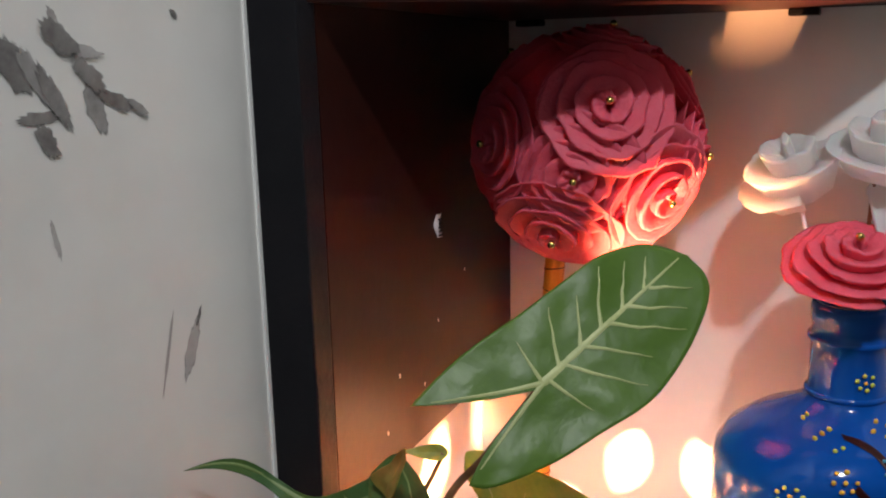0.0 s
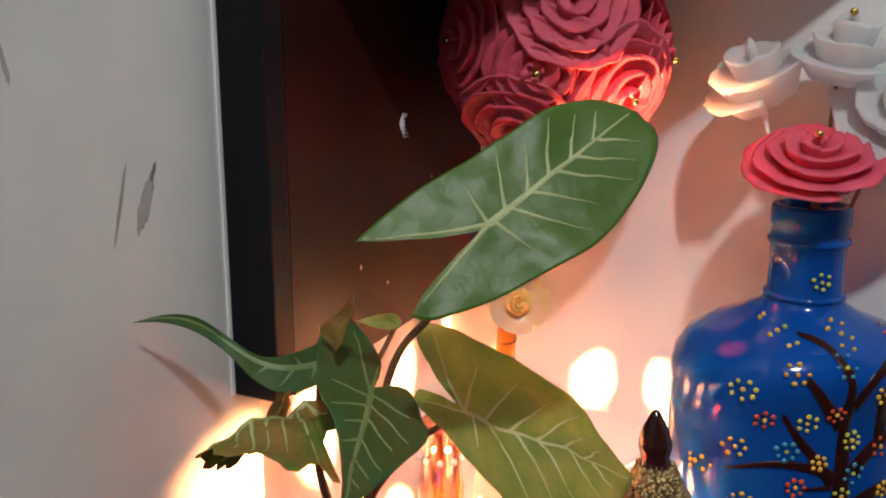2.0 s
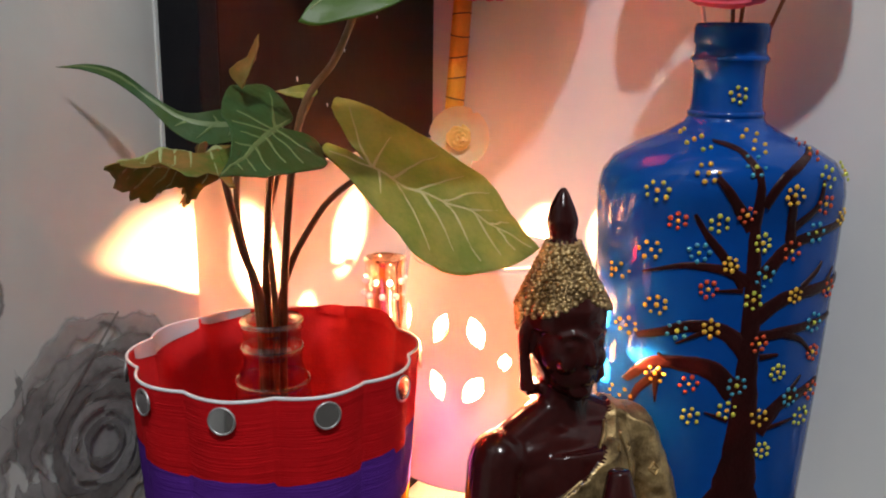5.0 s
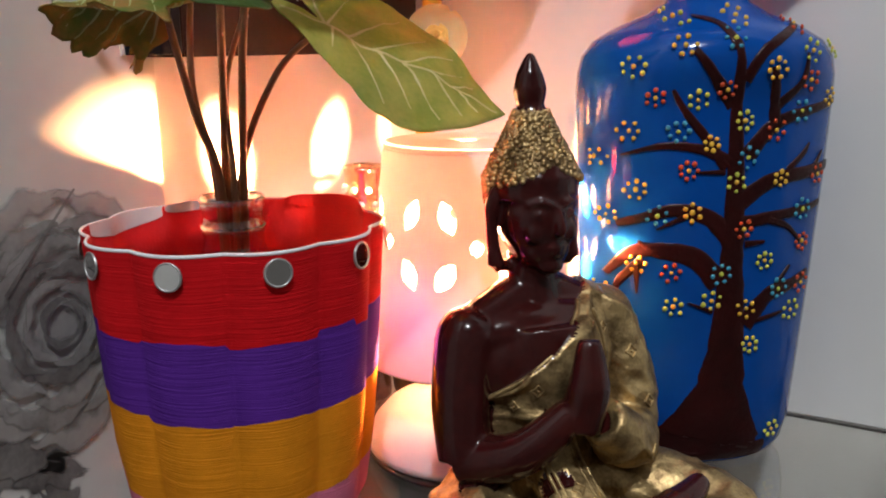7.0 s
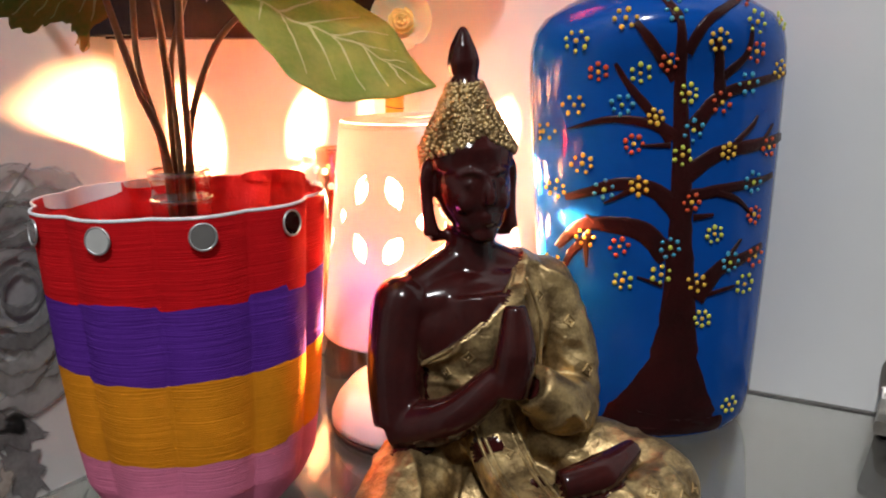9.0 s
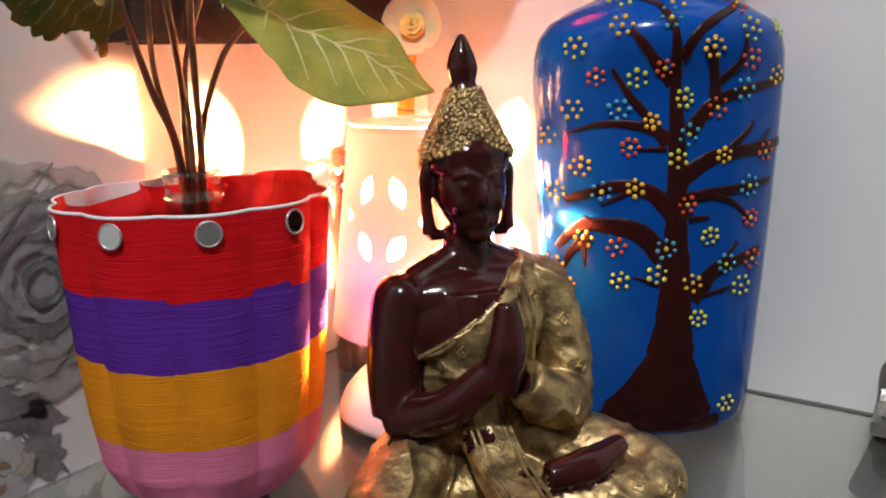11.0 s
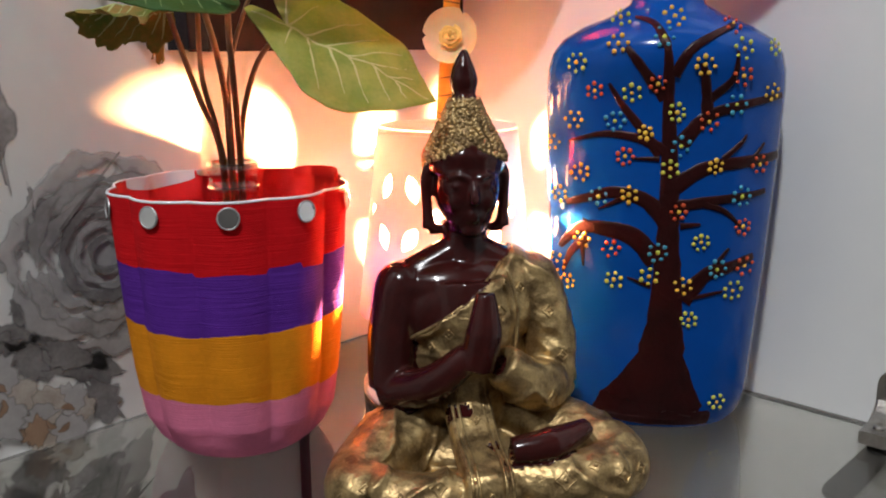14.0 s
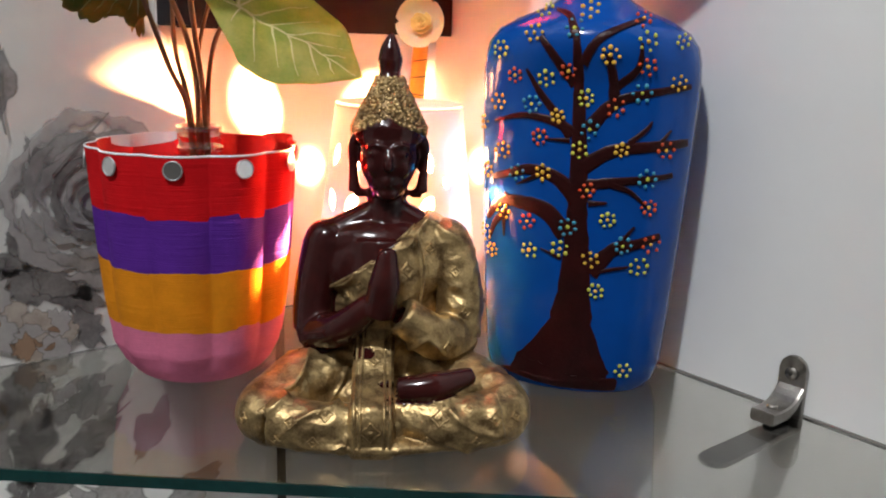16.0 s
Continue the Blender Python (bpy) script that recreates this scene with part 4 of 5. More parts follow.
BANDS = [(0.0, 0.0395, M_PINK, "pink yarn band"), (0.0395, 0.078, M_ORANGE, "orange yarn band"), (0.078, 0.111, M_PURPLE, "purple yarn band"), (0.111, 0.147, M_RED, "red yarn band")]
NA = 240
for k, (z0, z1, m, label) in enumerate(BANDS):
    bm, rows = bmesh.new(), []
    steps = 22
    for i in range(steps + 1):
        row = []
        for j in range(NA):
            a = 2 * math.pi * j / NA
            lo_z = z0 + (ripple(a, k) if k else 0)
            hi_z = z1 + (ripple(a, k + 1) if k < 3 else 0)
            z = lo_z + (hi_z - lo_z) * i / steps
            r = pot_r(z) * scallop(a, z) + 0.00016 * noise.noise((a * 3, z * 420, k))
            row.append((r * math.cos(a), r * math.sin(a), max(0.0003, z)))
        rows.append(row)
    vs = grid(bm, rows, close_u=True)
    if k == 0:
        bm.faces.new(vs[0])
    part("yarn_band", bm, m, pot, label)


def pot_ring(radius_off, z):
    return [((pot_r(z) + radius_off) * scallop(a, z) * math.cos(a), (pot_r(z) + radius_off) * scallop(a, z) * math.sin(a), z) for a in (2 * math.pi * j / NA for j in range(NA))]


bm = bmesh.new()
grid(bm, [pot_ring(0.0002, 0.1466), pot_ring(0.0004, 0.1472), pot_ring(0.0, 0.1478), pot_ring(-0.0006, 0.1478), pot_ring(-0.0010, 0.147)], close_u=True)
part("rim", bm, M_CARD, pot, "white card rim")
bm = bmesh.new()
vs = grid(bm, [pot_ring(-0.0009, 0.1474), pot_ring(-0.0020, 0.13), pot_ring(-0.0032, 0.082)], close_u=True)
part("lining", bm, M_FELT, pot, "red felt lining")
bm = bmesh.new()
vs = grid(bm, [pot_ring(-0.0033, 0.082), pot_ring(-0.0036, 0.06), pot_ring(-0.004, 0.02), pot_ring(-0.014, 0.012)], close_u=True)
bm.faces.new(vs[-1])
part("inner_floor", bm, M_PURPLE, pot, "purple inner lining")
# white inner face of the card cup, bare where the felt is turned down
for a0, a1, deep in ((2.92, 3.72, 0.0085), (2.45, 2.9, 0.0045)):
    bm, rows = bmesh.new(), []
    for i in range(5):
        z = 0.1478 - deep * (1 - i / 4)
        rows.append([((pot_r(z) - 0.0017) * scallop(b, z) * math.cos(b), (pot_r(z) - 0.0017) * scallop(b, z) * math.sin(b), z + 0.45 * deep * (4 - i) / 4 * (1 - math.sin(math.pi * j / 16) ** 0.6)) for j, b in ((j, a0 + (a1 - a0) * j / 16) for j in range(17))])
    grid(bm, rows)
    part("card_lining", bm, M_CARD, pot, "bare white card lining")
# felt standing proud of the rim at the back, with its pinched end
bm, rows = bmesh.new(), []
for i in range(5):
    t = i / 4
    rows.append([((pot_r(0.147) - 0.0022 - 0.0006 * t) * scallop(b, 0.147) * math.cos(b), (pot_r(0.147) - 0.0022 - 0.0006 * t) * scallop(b, 0.147) * math.sin(b),
                  0.1450 + (0.0028 + 0.0042 * math.sin(math.pi * min(1.0, 0.15 + 0.85 * j / 24)) ** 0.6) * t) for j, b in ((j, 0.95 + 0.95 * j / 24) for j in range(25))])
grid(bm, rows)
grid(bm, [[(x * 0.985, y * 0.985, z) for x, y, z in row] for row in rows])
part("felt_fold", bm, M_FELT, pot, "red felt edge standing above the rim")
for k in range(LOBES):
    a = TURN0 + 2 * math.pi * k / LOBES
    z = 0.1395
    r = pot_r(z) * scallop(a, z) + 0.0006
    m4 = Matrix.Translation((r * math.cos(a), r * math.sin(a), z)) @ Vector((math.cos(a), math.sin(a), 0.07)).to_track_quat("Z", "Y").to_matrix().to_4x4()
    mir = part("mirror", lathe([(0.0, 0.0004), (0.0050, 0.0004), (0.0050, 0.0)], 28, None, False), M_MIRROR, pot, "round mirror sequin", False)
    mir.matrix_local = m4
    part("mirror_ring", lathe([(0.0049, 0), (0.0049, 0.0006), (0.0053, 0.0008), (0.0057, 0.0005), (0.0057, 0)], 28, None, False), M_SILVER, mir, "silver thread ring")

# ---- jar and plant ----
JAR = Vector((-0.0655, 0.3935, 0.0125))
jar = thing("glass_jar", "small clear glass jar holding the plant stems inside the pot", "jar", JAR)
g = part("glass", lathe([(0.016, 0), (0.0175, 0.002), (0.0175, 0.108), (0.0165, 0.116), (0.0135, 0.123), (0.0132, 0.128), (0.0142, 0.1295), (0.0142, 0.132), (0.0132, 0.1335), (0.0132, 0.139),
                         (0.0143, 0.1405), (0.0143, 0.1435), (0.0135, 0.145), (0.0118, 0.1445), (0.0116, 0.1400)], 40, None, False), M_GLASS, jar)
g.visible_shadow = False
for r, z in ((0.0141, 0.1440), (0.0141, 0.1312), (0.0172, 0.1150)):
    lip = part("thread_ring", lathe([(r, z - 0.0012), (r + 0.0007, z), (r, z + 0.0012), (r - 0.0006, z), (r, z - 0.0012)], 40, None, False), M_GLASS, jar)
    lip.visible_shadow = False

plant = thing("arrowhead_plant", "arrowhead plant cutting with green and yellowing leaves on brown stems", "plant", (-0.0655, 0.3935, 0.03))
P0 = plant.location


def smooth_ring(ctrl, steps=5, sharp=()):
    """A closed smooth line through points; it keeps its corners at the numbered ones."""
    out, n = [], len(ctrl)
    for i in range(n):
        p1, p2 = Vector(ctrl[i]), Vector(ctrl[(i + 1) % n])
        p0 = p1 + (p1 - p2) * 0.3 if i in sharp else Vector(ctrl[i - 1])
        p3 = p2 + (p2 - p1) * 0.3 if (i + 1) % n in sharp else Vector(ctrl[(i + 2) % n])
        for k in range(steps):
            t = k / steps
            out.append(0.5 * (2 * p1 + (p2 - p0) * t + (2 * p0 - 5 * p1 + 4 * p2 - p3) * t * t + (3 * p1 - p0 - 3 * p2 + p3) * t ** 3))
    return out


def leaf(root, tip, side, outline, mat, vein, sharp=(0,), fold=0.0, droop=0.0, curl=0.0, wave=0.002, seed=0.0, label="", veins=True, ragged=0.0, sway=0.0):
    """An arrowhead leaf spreading from the end of its stalk. outline: its edge, in hundredths of the midrib's length along it and to its side."""
    J, d = Vector(root), Vector(tip) - Vector(root)
    L = d.length
    d.normalize()
    w = Vector(side)
    w = (w - d * w.dot(d)).normalized()
    nrm = w.cross(d).normalized()
    if nrm.dot(Vector((0.35, -0.8, 0.45))) < 0:
        nrm = -nrm

    def lay(u, v, lift=0.0):
        ripple = noise.noise((u * 2.6 + seed, v * 3.4, seed)) * wave + 0.35 * wave * noise.noise((u * 8 + seed, v * 8, seed + 4))
        quilt = 0.00025 * math.sin(15 * (u - 0.75 * abs(v)) + seed) * min(1.0, abs(v) * 5)
        z = ripple + quilt + fold * abs(v) * L + droop * u * abs(u) * L + curl * v * v * L
        v += sway * math.sin(2 * math.pi * max(0.0, u))
        return J + d * (u * L) + w * (v * L) + nrm * (z + lift) - P0

    ring = [Vector((p.x / 100, p.y / 100)) for p in smooth_ring([(u, v, 0) for u, v in outline], 6, sharp)]
    if ragged:
        ring = [p * (1 + ragged * noise.noise((p.x * 7 + seed, p.y * 7, seed)) + 0.5 * ragged * noise.noise((p.x * 23, p.y * 23, seed))) for p in ring]
    bm = bmesh.new()
    hub = bm.verts.new(lay(0, 0))
    loops = [[bm.verts.new(lay(p.x * f, p.y * f)) for p in ring] for f in (0.08, 0.2, 0.32, 0.44, 0.56, 0.68, 0.79, 0.89, 0.96, 1.0)]
    n = len(ring)
    for k in range(n):
        bm.faces.new((hub, loops[0][k], loops[0][(k + 1) % n]))
        for a, b in zip(loops, loops[1:]):
            bm.faces.new((a[k], b[k], b[(k + 1) % n], a[(k + 1) % n]))
    blade = part("leaf", bm, mat, plant, label)
    sol = blade.modifiers.new("thickness", "SOLIDIFY")
    sol.thickness, sol.offset = 0.0004, 0.0
    if not veins:
        return blade

    def inside(u, v):
        """Whether a point lies within the leaf's edge."""
        hit = False
        for a, b in zip(ring, ring[1:] + ring[:1]):
            if (a.y > v) != (b.y > v) and u < a.x + (v - a.y) / (b.y - a.y) * (b.x - a.x):
                hit = not hit
        return hit

    bm = bmesh.new()

    def stroke(points, w0, w1):
        rows = []
        for i, (u, v) in enumerate(points):
            t = i / (len(points) - 1)
            a, b = points[max(i - 1, 0)], points[min(i + 1, len(points) - 1)]
            m = math.hypot(b[0] - a[0], b[1] - a[1]) or 1
            q = (w0 + (w1 - w0) * t) / L
            e = (-(b[1] - a[1]) / m * q, (b[0] - a[0]) / m * q)
            rows.append([lay(u - e[0], v - e[1], 0.00025), lay(u, v, 0.0007), lay(u + e[0], v + e[1], 0.00025)])
        grid(bm, rows)
        low = [[p - nrm * (lift * 2) for p, lift in zip(row, (0.00025, 0.0007, 0.00025))] for row in rows]
        grid(bm, low)

    stroke([(0.97 * i / 24, 0.0) for i in range(25)], 0.0014, 0.0003)
    for k in (-1, 1):
        lobe = max((p for p in ring if p.x < 0 and p.y * k > 0), key=lambda p: p.length, default=None)
        if lobe is not None:
            stroke([(lobe.x * 0.85 * t, lobe.y * (0.75 * t + 0.1 * t * t)) for t in (i / 12 for i in range(13))], 0.0009, 0.0002)
        for s0, ang, share in ((0.0, 1.45, 0.7), (0.11, 1.05, 0.85), (0.25, 0.92, 0.7), (0.40, 0.85, 0.85), (0.55, 0.8, 0.75), (0.70, 0.75, 0.7)):
            s0 += 0.03 * (k > 0) + 0.02 * noise.noise((s0 * 9, k, seed))
            ang += 0.25 * noise.noise((s0 * 7, k * 3, seed + 2))
            line, span = [], 0.0
            while span < 1.0 and inside(s0 + (span + 0.02) * math.cos(ang), k * (span + 0.02) * math.sin(ang)):
                span += 0.02
            span *= share
            if span < 0.06:
                continue
            for i in range(11):
                t = i / 10
                line.append((s0 + span * t * math.cos(ang) + 0.07 * span * t * t, k * (span * t * math.sin(ang) + 0.012 * noise.noise((t * 4, s0 * 9, seed)))))
            stroke(line, 0.0008, 0.00014)
    part("vein", bm, vein, blade, "pale veins")
    return blade


BIG = [(102, 2), (100, 15), (91, 25), (66, 35), (34, 40), (5, 35), (-24, 29), (-50, 19), (-58, 11), (-45, 6), (-24, 2), (-5, 0), (-27, -13), (-45, -26), (-54, -33), (-37, -35), (-16, -35), (13, -32), (38, -30), (66, -27), (89, -17)]
OLD = [(102, -2), (86, 21), (66, 36), (47, 44), (31, 44), (15, 33), (-1, 23), (-17, 13), (-28, 3), (-25, -4), (-13, -5), (-3, -4), (-9, -12), (-21, -23), (-29, -35), (-27, -47), (-11, -52), (10, -49), (38, -47), (64, -39), (84, -22)]
DARK = [(99, 0), (69, -12), (42, -23), (16, -33), (-3, -30), (-23, -20), (-17, -8), (-8, -1), (-36, -2), (-53, 9), (-61, 22), (-45, 31), (-27, 35), (1, 31), (26, 22), (46, 11), (70, 4)]
CURLED = [(100, 0), (75, 4), (52, 5), (35, 10), (15, 14), (-3, 11), (-14, 5), (-6, 0), (-16, -6), (-6, -12), (14, -9), (35, -3), (70, -3)]
DRY = [(104, 2), (88, 28), (60, 46), (30, 42), (8, 50), (-14, 34), (-10, 8), (-4, 0), (-16, -20), (2, -42), (30, -50), (48, -76), (70, -42), (94, -14)]
leaf((0.0115, 0.3635, 0.314), (0.046, 0.412, 0.351), (0.75, -0.04, -0.66), BIG, M_LEAF, M_VEIN, (0, 8, 11, 14), 0.05, -0.04, -0.12, 0.002, 1.0, "large fresh green leaf")
leaf((-0.011, 0.395, 0.231), (0.0464, 0.4414, 0.1953), (0.34, -0.80, -0.50), OLD, M_LEAF_OLD, M_VEIN_OLD, (0, 8, 11, 14), -0.06, -0.03, 0.0, 0.0035, 2.0, "yellowing green leaf")
leaf((-0.0315, 0.357, 0.2485), (-0.0012, 0.2913, 0.2413), (-0.75, -0.40, 0.52), DARK, M_LEAF_DARK, M_VEIN_DIM, (0, 7), 0.04, -0.03, -0.1, 0.003, 3.0, "dark green drooping leaf")
leaf((-0.068, 0.3795, 0.2475), (-0.1225, 0.334, 0.2685), (0.1, -0.5, -0.85), CURLED, M_LEAF_DARK, M_VEIN_DIM, (0, 7), 0.25, 0.05, 0.3, 0.003, 4.0, "narrow curled leaf", True, 0.0, 0.075)
leaf((-0.060, 0.356, 0.2405), (-0.071, 0.3125, 0.2405), (-0.85, 0.2, -0.42), DRY, M_LEAF_DRY, M_VEIN, (0, 7, 11), -0.45, -0.08, -0.4, 0.005, 5.0, "small withered leaf with brown edges", True, 0.16)
leaf((-0.072, 0.362, 0.237), (-0.0862, 0.371, 0.2115), (0.6, -0.7, 0.1), [(100, 0), (80, 22), (45, 36), (10, 30), (-15, 0), (10, -30), (50, -34), (78, -26)], M_LEAF_DRY, M_VEIN_DIM, (0,), 0.25, 0.15, 0.2, 0.004, 8.0, "crumpled brown leaf lobe", False, 0.35)
leaf((-0.0475, 0.3585, 0.2655), (-0.0382, 0.3625, 0.2825), (0.8, -0.1, 0.2), [(104, 8), (85, 16), (40, 26), (5, 30), (-10, 0), (5, -30), (45, -18), (88, -4)], M_LEAF_DRY, M_VEIN_OLD, (0,), 0.5, 0.2, 0.5, 0.0015, 6.0, "small curled dry leaf", False)
leaf((-0.047, 0.4045, 0.2605), (-0.0635, 0.4, 0.2595), (0.2, 0.4, 0.6), [(100, 0), (60, 14), (10, 20), (-10, 0), (10, -20), (60, -12)], M_LEAF_OLD, M_VEIN_OLD, (0,), 0.2, 0.1, 0.2, 0.001, 7.0, "small yellow leaf", False)
FOOT = Vector((-0.0655, 0.3935, 0.04))
for i, (mid, end, r) in enumerate([((-0.0352, 0.3765, 0.2470), (0.0113, 0.3637, 0.3136), 0.0015), ((-0.0375, 0.392, 0.2085), (-0.0112, 0.395, 0.2308), 0.0014), ((-0.0605, 0.387, 0.205), (-0.0318, 0.3575, 0.2482), 0.0017),
                                   ((-0.074, 0.383, 0.205), (-0.068, 0.3795, 0.2472), 0.0014), ((-0.0655, 0.374, 0.197), (-0.0605, 0.3565, 0.2402), 0.0016), ((-0.066, 0.396, 0.21), (-0.0472, 0.4045, 0.2602), 0.0012)]):
    a = i * 1.05
    foot = FOOT + Vector((0.006 * math.cos(a), 0.006 * math.sin(a), 0))
    neck = Vector((-0.0655, 0.3935, 0.155)) + Vector((0.0055 * math.cos(a + 0.5), 0.0055 * math.sin(a + 0.5), 0))
    mid_p, end_p = Vector(mid), Vector(end)
    way, radii = [foot, neck, mid_p, end_p], [r * 1.05, r * 1.25, r * 1.05, r * 0.85]
    if i == 0:
        way.insert(3, Vector((-0.0155, 0.3775, 0.2775)))
        radii.insert(3, r * 0.95)
    part("stem", tube([q - P0 for q in way], radii, 10), M_STEM, plant)

# ---- seated statue ----
STATUE = Vector((0.055, 0.455, 0))


def statue_mesh():
    """Rounded masses fused into one skin; gold cloth over one shoulder and the crossed legs."""
    pieces = []

    def add(bm, tag):
        bmesh.ops.triangulate(bm, faces=bm.faces)
        pieces.append((bm, tag))

    def egg(c, s, tag, turn=None):
        bm = bmesh.new()
        blob(bm, c, s, turn, 32, 22)
        add(bm, tag)

    def limb(points, radii, tag):
        add(tube(points, radii, 18), tag)

    # legs and seat
    egg((0.0, -0.008, 0.013), (0.056, 0.036, 0.0135), "gold")
    limb([(-0.022, -0.008, 0.022), (-0.048, -0.032, 0.0175), (-0.0655, -0.058, 0.0145), (-0.056, -0.070, 0.0135)], [0.022, 0.0185, 0.0145, 0.0128], "gold")
    limb([(0.022, -0.008, 0.023), (0.049, -0.032, 0.0185), (0.0665, -0.058, 0.0155), (0.056, -0.070, 0.0145)], [0.022, 0.019, 0.0155, 0.0138], "gold")
    limb([(-0.058, -0.07, 0.0145), (-0.028, -0.076, 0.0125), (0.008, -0.071, 0.012)], [0.0135, 0.0125, 0.0105], "gold")
    limb([(0.06, -0.07, 0.0155), (0.034, -0.0745, 0.0145), (0.008, -0.066, 0.017)], [0.0145, 0.0138, 0.0125], "gold")
    limb([(0.008, -0.071, 0.0325), (0.028, -0.071, 0.0345), (0.049, -0.062, 0.0375)], [0.0065, 0.0085, 0.0045], "skin")
    egg((-0.006, -0.0845, 0.014), (0.0125, 0.005, 0.0145), "gold")
    line = [(-0.0885, 0.002), (-0.0895, 0.018), (-0.084, 0.0275), (-0.056, 0.034), (-0.0345, 0.047), (-0.022, 0.066)]
    sash = bmesh.new()
    vs = grid(sash, [[(-0.0055 + s * 0.0105, y + d * 0.6, z - d * 0.7) for s, d in ((-1, 0.0), (1, 0.0), (1, 0.012), (-1, 0.012))] for y, z in line], close_u=True)
    sash.faces.new(vs[0]), sash.faces.new(vs[-1])
    add(sash, "gold")
    egg((0.0, -0.045, 0.0055), (0.066, 0.046, 0.006), "gold")
    # trunk
    limb([(0, -0.004, 0.02), (0.0, -0.006, 0.05), (0.001, -0.004, 0.08), (0.001, -0.001, 0.1)], [0.0275, 0.0245, 0.0285, 0.026], "trunk")
    egg((0.001, -0.002, 0.097), (0.042, 0.019, 0.0165), "trunk")
    egg((0.0, -0.005, 0.084), (0.037, 0.0215, 0.026), "trunk")
    egg((0.0, -0.004, 0.06), (0.033, 0.021, 0.026), "trunk")
    # bare arm
    egg((-0.034, -0.002, 0.097), (0.0145, 0.014, 0.0145), "skin")
    limb([(-0.035, -0.002, 0.096), (-0.0405, -0.008, 0.07), (-0.042, -0.015, 0.0465)], [0.0142, 0.0132, 0.0118], "skin")
    limb([(-0.042, -0.014, 0.0455), (-0.025, -0.035, 0.0545), (-0.006, -0.043, 0.072)], [0.0118, 0.0100, 0.0075], "skin")
    # sleeved arm
    egg((0.0365, -0.002, 0.0985), (0.0135, 0.0135, 0.0135), "gold")
    limb([(0.0375, -0.002, 0.098), (0.0445, -0.010, 0.07), (0.0435, -0.016, 0.046)], [0.0128, 0.0128, 0.0135], "gold")
    limb([(0.0435, -0.016, 0.045), (0.028, -0.036, 0.051), (0.010, -0.043, 0.066)], [0.0135, 0.0125, 0.0095], "gold")
    limb([(0.04, -0.018, 0.04), (0.034, -0.026, 0.026), (0.03, -0.03, 0.02)], [0.0125, 0.010, 0.007], "gold")
    # joined palms
    limb([(-0.003, -0.044, 0.066), (0.0, -0.046, 0.084), (0.0015, -0.043, 0.1035)], [0.0095, 0.0092, 0.0045], "skin")
    # neck and head
    limb([(0, 0.0, 0.102), (0.0005, 0.002, 0.118), (0.001, 0.003, 0.132)], [0.0145, 0.0118, 0.0115], "skin")
    limb([(-0.032, -0.001, 0.1), (-0.014, 0.001, 0.109), (0.0, 0.002, 0.117)], [0.011, 0.0105, 0.0095], "skin")
    limb([(0.033, -0.001, 0.1), (0.015, 0.001, 0.109), (0.002, 0.002, 0.117)], [0.011, 0.0105, 0.0095], "trunk")
    egg((0.001, -0.0005, 0.149), (0.0172, 0.0185, 0.0225), "skin")
    egg((0.001, -0.0045, 0.137), (0.0128, 0.0132, 0.0125), "skin")
    egg((0.001, -0.0120, 0.1285), (0.0065, 0.0055, 0.0042), "skin")
    limb([(0.001, -0.0180, 0.1545), (0.001, -0.0212, 0.1465), (0.001, -0.0195, 0.1432)], [0.0015, 0.0026, 0.0022], "skin")
    for s in (-1, 1):
        limb([(0.001 + s * 0.0025, -0.0182, 0.1555), (0.001 + s * 0.0075, -0.0170, 0.1575), (0.001 + s * 0.0128, -0.0128, 0.1555)], [0.0012, 0.0013, 0.0010], "skin")
        egg((0.001 + s * 0.0068, -0.0160, 0.1520), (0.0036, 0.0022, 0.0018), "skin")
        egg((0.001 + s * 0.0078, -0.0130, 0.1435), (0.0050, 0.0045, 0.0055), "skin")
        limb([(0.001 + s * 0.0045, -0.0155, 0.1375), (0.001, -0.0182, 0.1372)], [0.0010, 0.0018], "skin")
        limb([(0.001 + s * 0.0035, -0.0155, 0.1350), (0.001, -0.0176, 0.1345)], [0.0010, 0.0018], "skin")
        limb([(0.001 + s * 0.0182, 0.003, 0.1600), (0.001 + s * 0.0208, 0.003, 0.1545), (0.001 + s * 0.0210, 0.003, 0.1450), (0.001 + s * 0.0202, 0.002, 0.1350), (0.001 + s * 0.0196, 0.001, 0.1275)], [0.0036, 0.0034, 0.0027, 0.0030, 0.0042], "skin")
        limb([(0.001 + s * 0.0196, 0.001, 0.1275), (0.001 + s * 0.0130, 0.002, 0.1265)], [0.0034, 0.0024], "skin")
    limb([(0.001, 0.003, 0.156), (0.001, 0.004, 0.1655), (0.001, 0.0045, 0.1745), (0.001, 0.005, 0.182), (0.001, 0.0055, 0.1895), (0.001, 0.006, 0.1960)], [0.0200, 0.0212, 0.0168, 0.0126, 0.0088, 0.0062], "hair")
    limb([(0.001, 0.006, 0.193), (0.001, 0.0065, 0.1965), (0.001, 0.007, 0.2035), (0.001, 0.0075, 0.2105), (0.0015, 0.008, 0.2192)], [0.0066, 0.0060, 0.0076, 0.0058, 0.0012], "skin")

    from_tags, points, joined = [], [], bmesh.new()
    for bm, tag in pieces:
        me = bpy.data.meshes.new("piece")
        bm.to_mesh(me)
        joined.from_mesh(me)
        for v in bm.verts:
            points.append(v.co.copy())
            from_tags.append(tag)
        bm.free()
        bpy.data.meshes.remove(me)
    me = bpy.data.meshes.new("mass")
    joined.to_mesh(me)
    joined.free()
    tmp = new("mass", me)
    rm = tmp.modifiers.new("fuse", "REMESH")
    rm.mode, rm.voxel_size = "VOXEL", 0.0011
    sm = tmp.modifiers.new("soften", "SMOOTH")
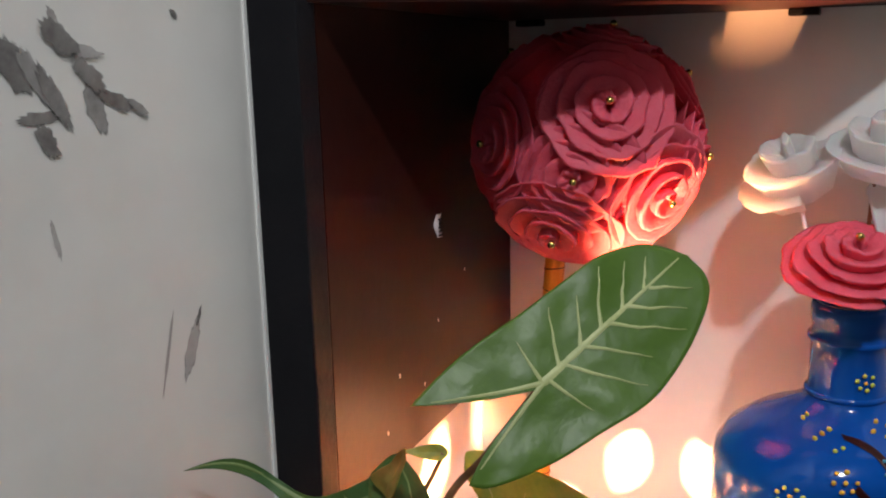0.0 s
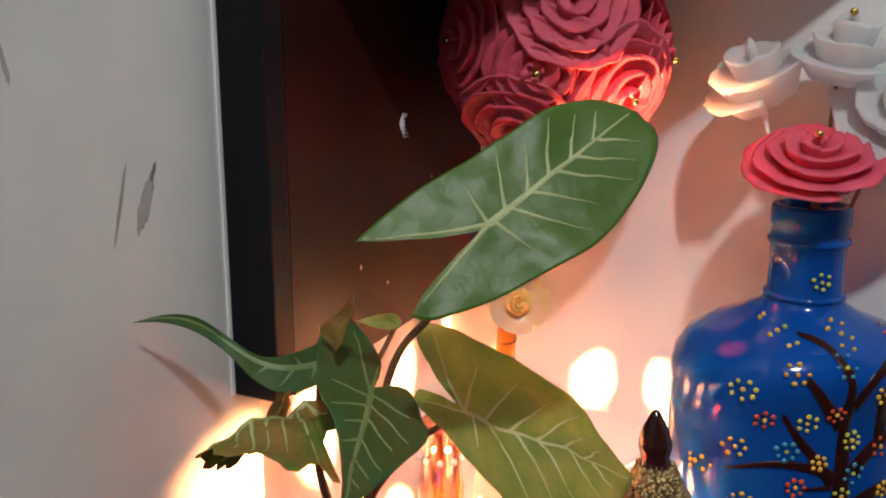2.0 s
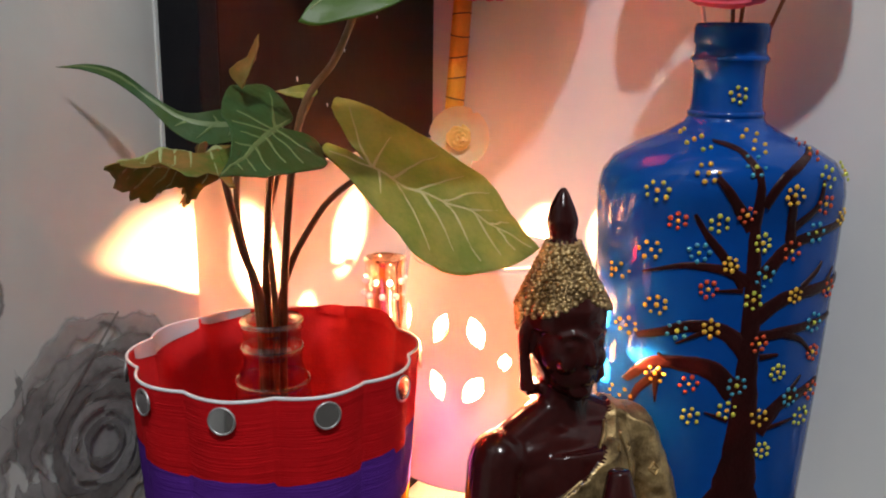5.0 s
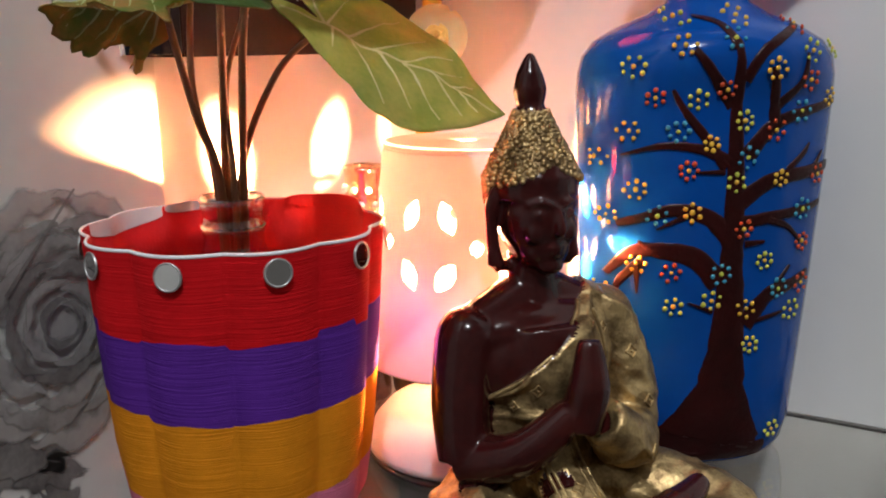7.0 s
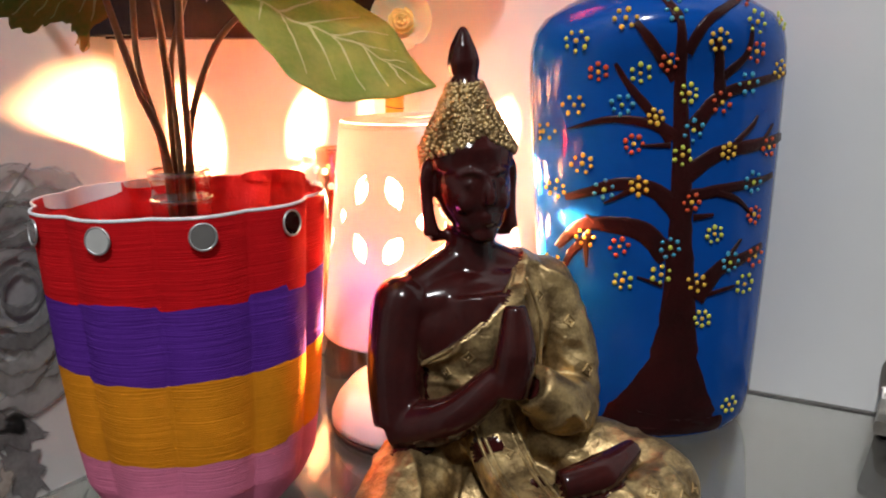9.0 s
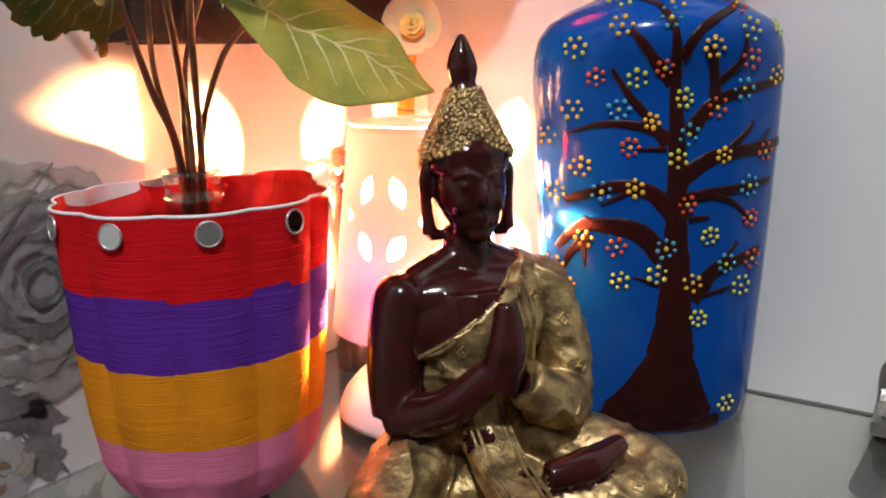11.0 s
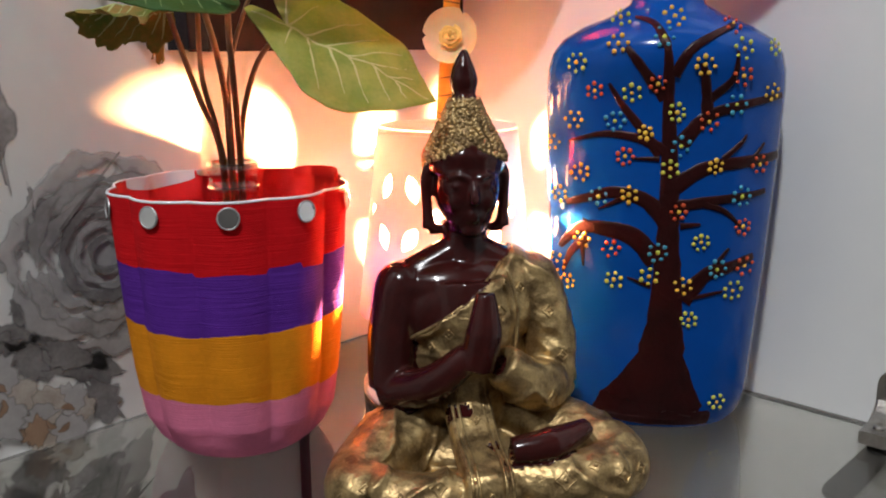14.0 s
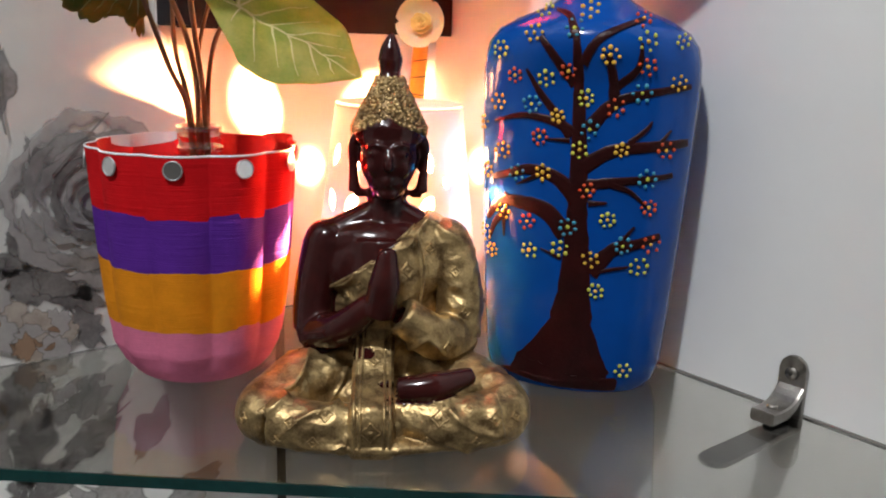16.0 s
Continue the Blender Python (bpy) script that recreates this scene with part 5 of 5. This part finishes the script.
    sm.factor, sm.iterations = 0.5, 5
    dg = bpy.context.evaluated_depsgraph_get()
    fused = bpy.data.meshes.new_from_object(tmp.evaluated_get(dg))
    bpy.data.objects.remove(tmp)
    from mathutils import kdtree
    tree = kdtree.KDTree(len(points))
    for i, p in enumerate(points):
        tree.insert(p, i)
    tree.balance()
    bm = bmesh.new()
    bm.from_mesh(fused)
    bpy.data.meshes.remove(fused)
    gold, hair = {}, set()
    for v in bm.verts:
        tag = from_tags[tree.find(v.co)[1]]
        if tag == "trunk":
            tag = "gold" if 0.75 * v.co.x - v.co.z + 0.0975 > 0 or v.co.z < 0.056 else "skin"
        if tag == "hair" and v.co.y < 0.004 and v.co.z < 0.172 - 0.45 * abs(v.co.x - 0.001):
            tag = "skin"
        gold[v.index] = tag == "gold"
        if tag == "hair":
            hair.add(v.index)
    bm.normal_update()
    for v in bm.verts:
        if gold[v.index] and v.co.z < 0.125:
            p = v.co
            fold = 0.0040 * ((1 - abs(math.sin(190 * (p.z * 0.9 + 0.5 * abs(p.x - 0.024)) + 2.6 * noise.noise(p * 30)))) ** 3 - 0.15) * max(0, noise.noise(p * 26) + 0.35)
            tuck = 0.0018 * (1 - abs(noise.noise(p * 85)) * 2.4) * max(0.0, noise.noise(p * 22 + Vector((3, 1, 5))) + 0.25) + 0.00018 * noise.noise(p * 240)
            flat = 0.15 if abs(p.x + 0.0055) < 0.0125 and p.y < -0.03 else 1.0
            v.co += v.normal * (0.0011 + flat * (fold + tuck))
        elif gold[v.index]:
            v.co += v.normal * 0.0005
    for f in bm.faces:
        f.material_index = 1 if sum(gold[v.index] for v in f.verts) * 2 > len(f.verts) else 2 if all(v.index in hair for v in f.verts) else 0
    # hair curls, in rings round the tapering crown
    for i in range(980):
        z = 0.1545 + 0.0395 * (i + 0.5) / 980 + random.uniform(-0.0006, 0.0006)
        a = i * 2.39996 + random.uniform(-0.09, 0.09)
        r = float(np.interp(z, [0.154, 0.1655, 0.1745, 0.182, 0.1895, 0.1955], [0.0208, 0.0216, 0.0172, 0.0131, 0.0093, 0.0068]))
        p = Vector((0.001 + r * math.cos(a), 0.0035 + 0.06 * (z - 0.155) + r * math.sin(a), z))
        if p.z > 0.172 - 0.45 * abs(p.x - 0.001) or p.y > 0.004:
            q = random.uniform(0.0011, 0.0016)
            blob(bm, p, (q, q * random.uniform(0.8, 1.1), q * 0.9), None, 10, 7, 1)
    # raised hems of the cloth
    for line, rad in (([(-0.032, -0.0165, 0.0735), (-0.018, -0.0262, 0.084), (-0.002, -0.027, 0.096), (0.010, -0.0195, 0.105), (0.017, -0.0115, 0.1105)], 0.0012),
                      ([(0.018, -0.0215, 0.109), (0.0225, -0.026, 0.09), (0.0205, -0.029, 0.068)], 0.0009),
                      *[([(x, -0.0898, 0.003), (x, -0.0908, 0.018), (x, -0.0848, 0.0288), (x, -0.0568, 0.0354), (x, -0.0353, 0.0482), (x, -0.0235, 0.065)], 0.0009) for x in (-0.0148, -0.0118, 0.001, 0.004)],
                      ([(-0.014, -0.0902, 0.0065), (0.003, -0.0902, 0.0065)], 0.0008), ([(-0.014, -0.0865, 0.0265), (0.003, -0.0865, 0.0265)], 0.0007)):
        tube(line, rad, 8, bm, 1)
    # embroidered flowers, laid on the cloth
    from mathutils.bvhtree import BVHTree
    skin = BVHTree.FromBMesh(bm)
    bm.faces.index_update()
    bare = {f.index for f in bm.faces if f.material_index != 1}
    for x, z, size in [(0.013, 0.088, 0.0042), (0.026, 0.098, 0.0028), (0.016, 0.102, 0.0022), (-0.014, 0.078, 0.0028), (-0.022, 0.070, 0.0024), (-0.006, 0.086, 0.0022), (0.041, 0.085, 0.003), (0.047, 0.062, 0.003),
                       (0.036, 0.048, 0.0028), (-0.006, 0.016, 0.0055), (-0.005, 0.040, 0.003), (-0.018, 0.048, 0.003), (0.006, 0.055, 0.0026), (0.030, 0.023, 0.0050), (0.046, 0.027, 0.0034), (0.060, 0.022, 0.004), (0.072, 0.020, 0.003),
                       (0.024, 0.010, 0.003), (0.050, 0.010, 0.003), (-0.030, 0.024, 0.0042), (-0.048, 0.020, 0.0034), (-0.062, 0.024, 0.004), (-0.074, 0.017, 0.003), (-0.036, 0.010, 0.003), (-0.056, 0.009, 0.003)]:
        spot, face, hit, _ = skin.ray_cast(Vector((x, -0.3, z)), Vector((0, 1, 0)))
        if spot is None or hit in bare:
            continue
        basis = face.to_track_quat("Z", "Y").to_matrix()
        ring = []
        for k in range(25):
            a = 2 * math.pi * k / 24
            r = size * (0.78 + 0.22 * math.cos(4 * a))
            near, up, _, _ = skin.find_nearest(spot + basis @ Vector((r * math.cos(a), r * math.sin(a), 0)))
            ring.append(near + up * 0.0002)
        tube(ring[::2], 0.0005, 6, bm, 1)
        blob(bm, spot + face * 0.0002, (size * 0.28, size * 0.28, 0.0006), basis.to_4x4(), 8, 6, 1)
    return finish(bm, "statue", [M_SKIN, M_GOLD, M_GOLD_DARK])


statue = tagged(new("statue", statue_mesh()), "dark resin seated statue with joined palms in a gold robe", "statue")
statue.location = STATUE
statue.rotation_euler = (0, 0, math.atan2(0.811, 0.586))
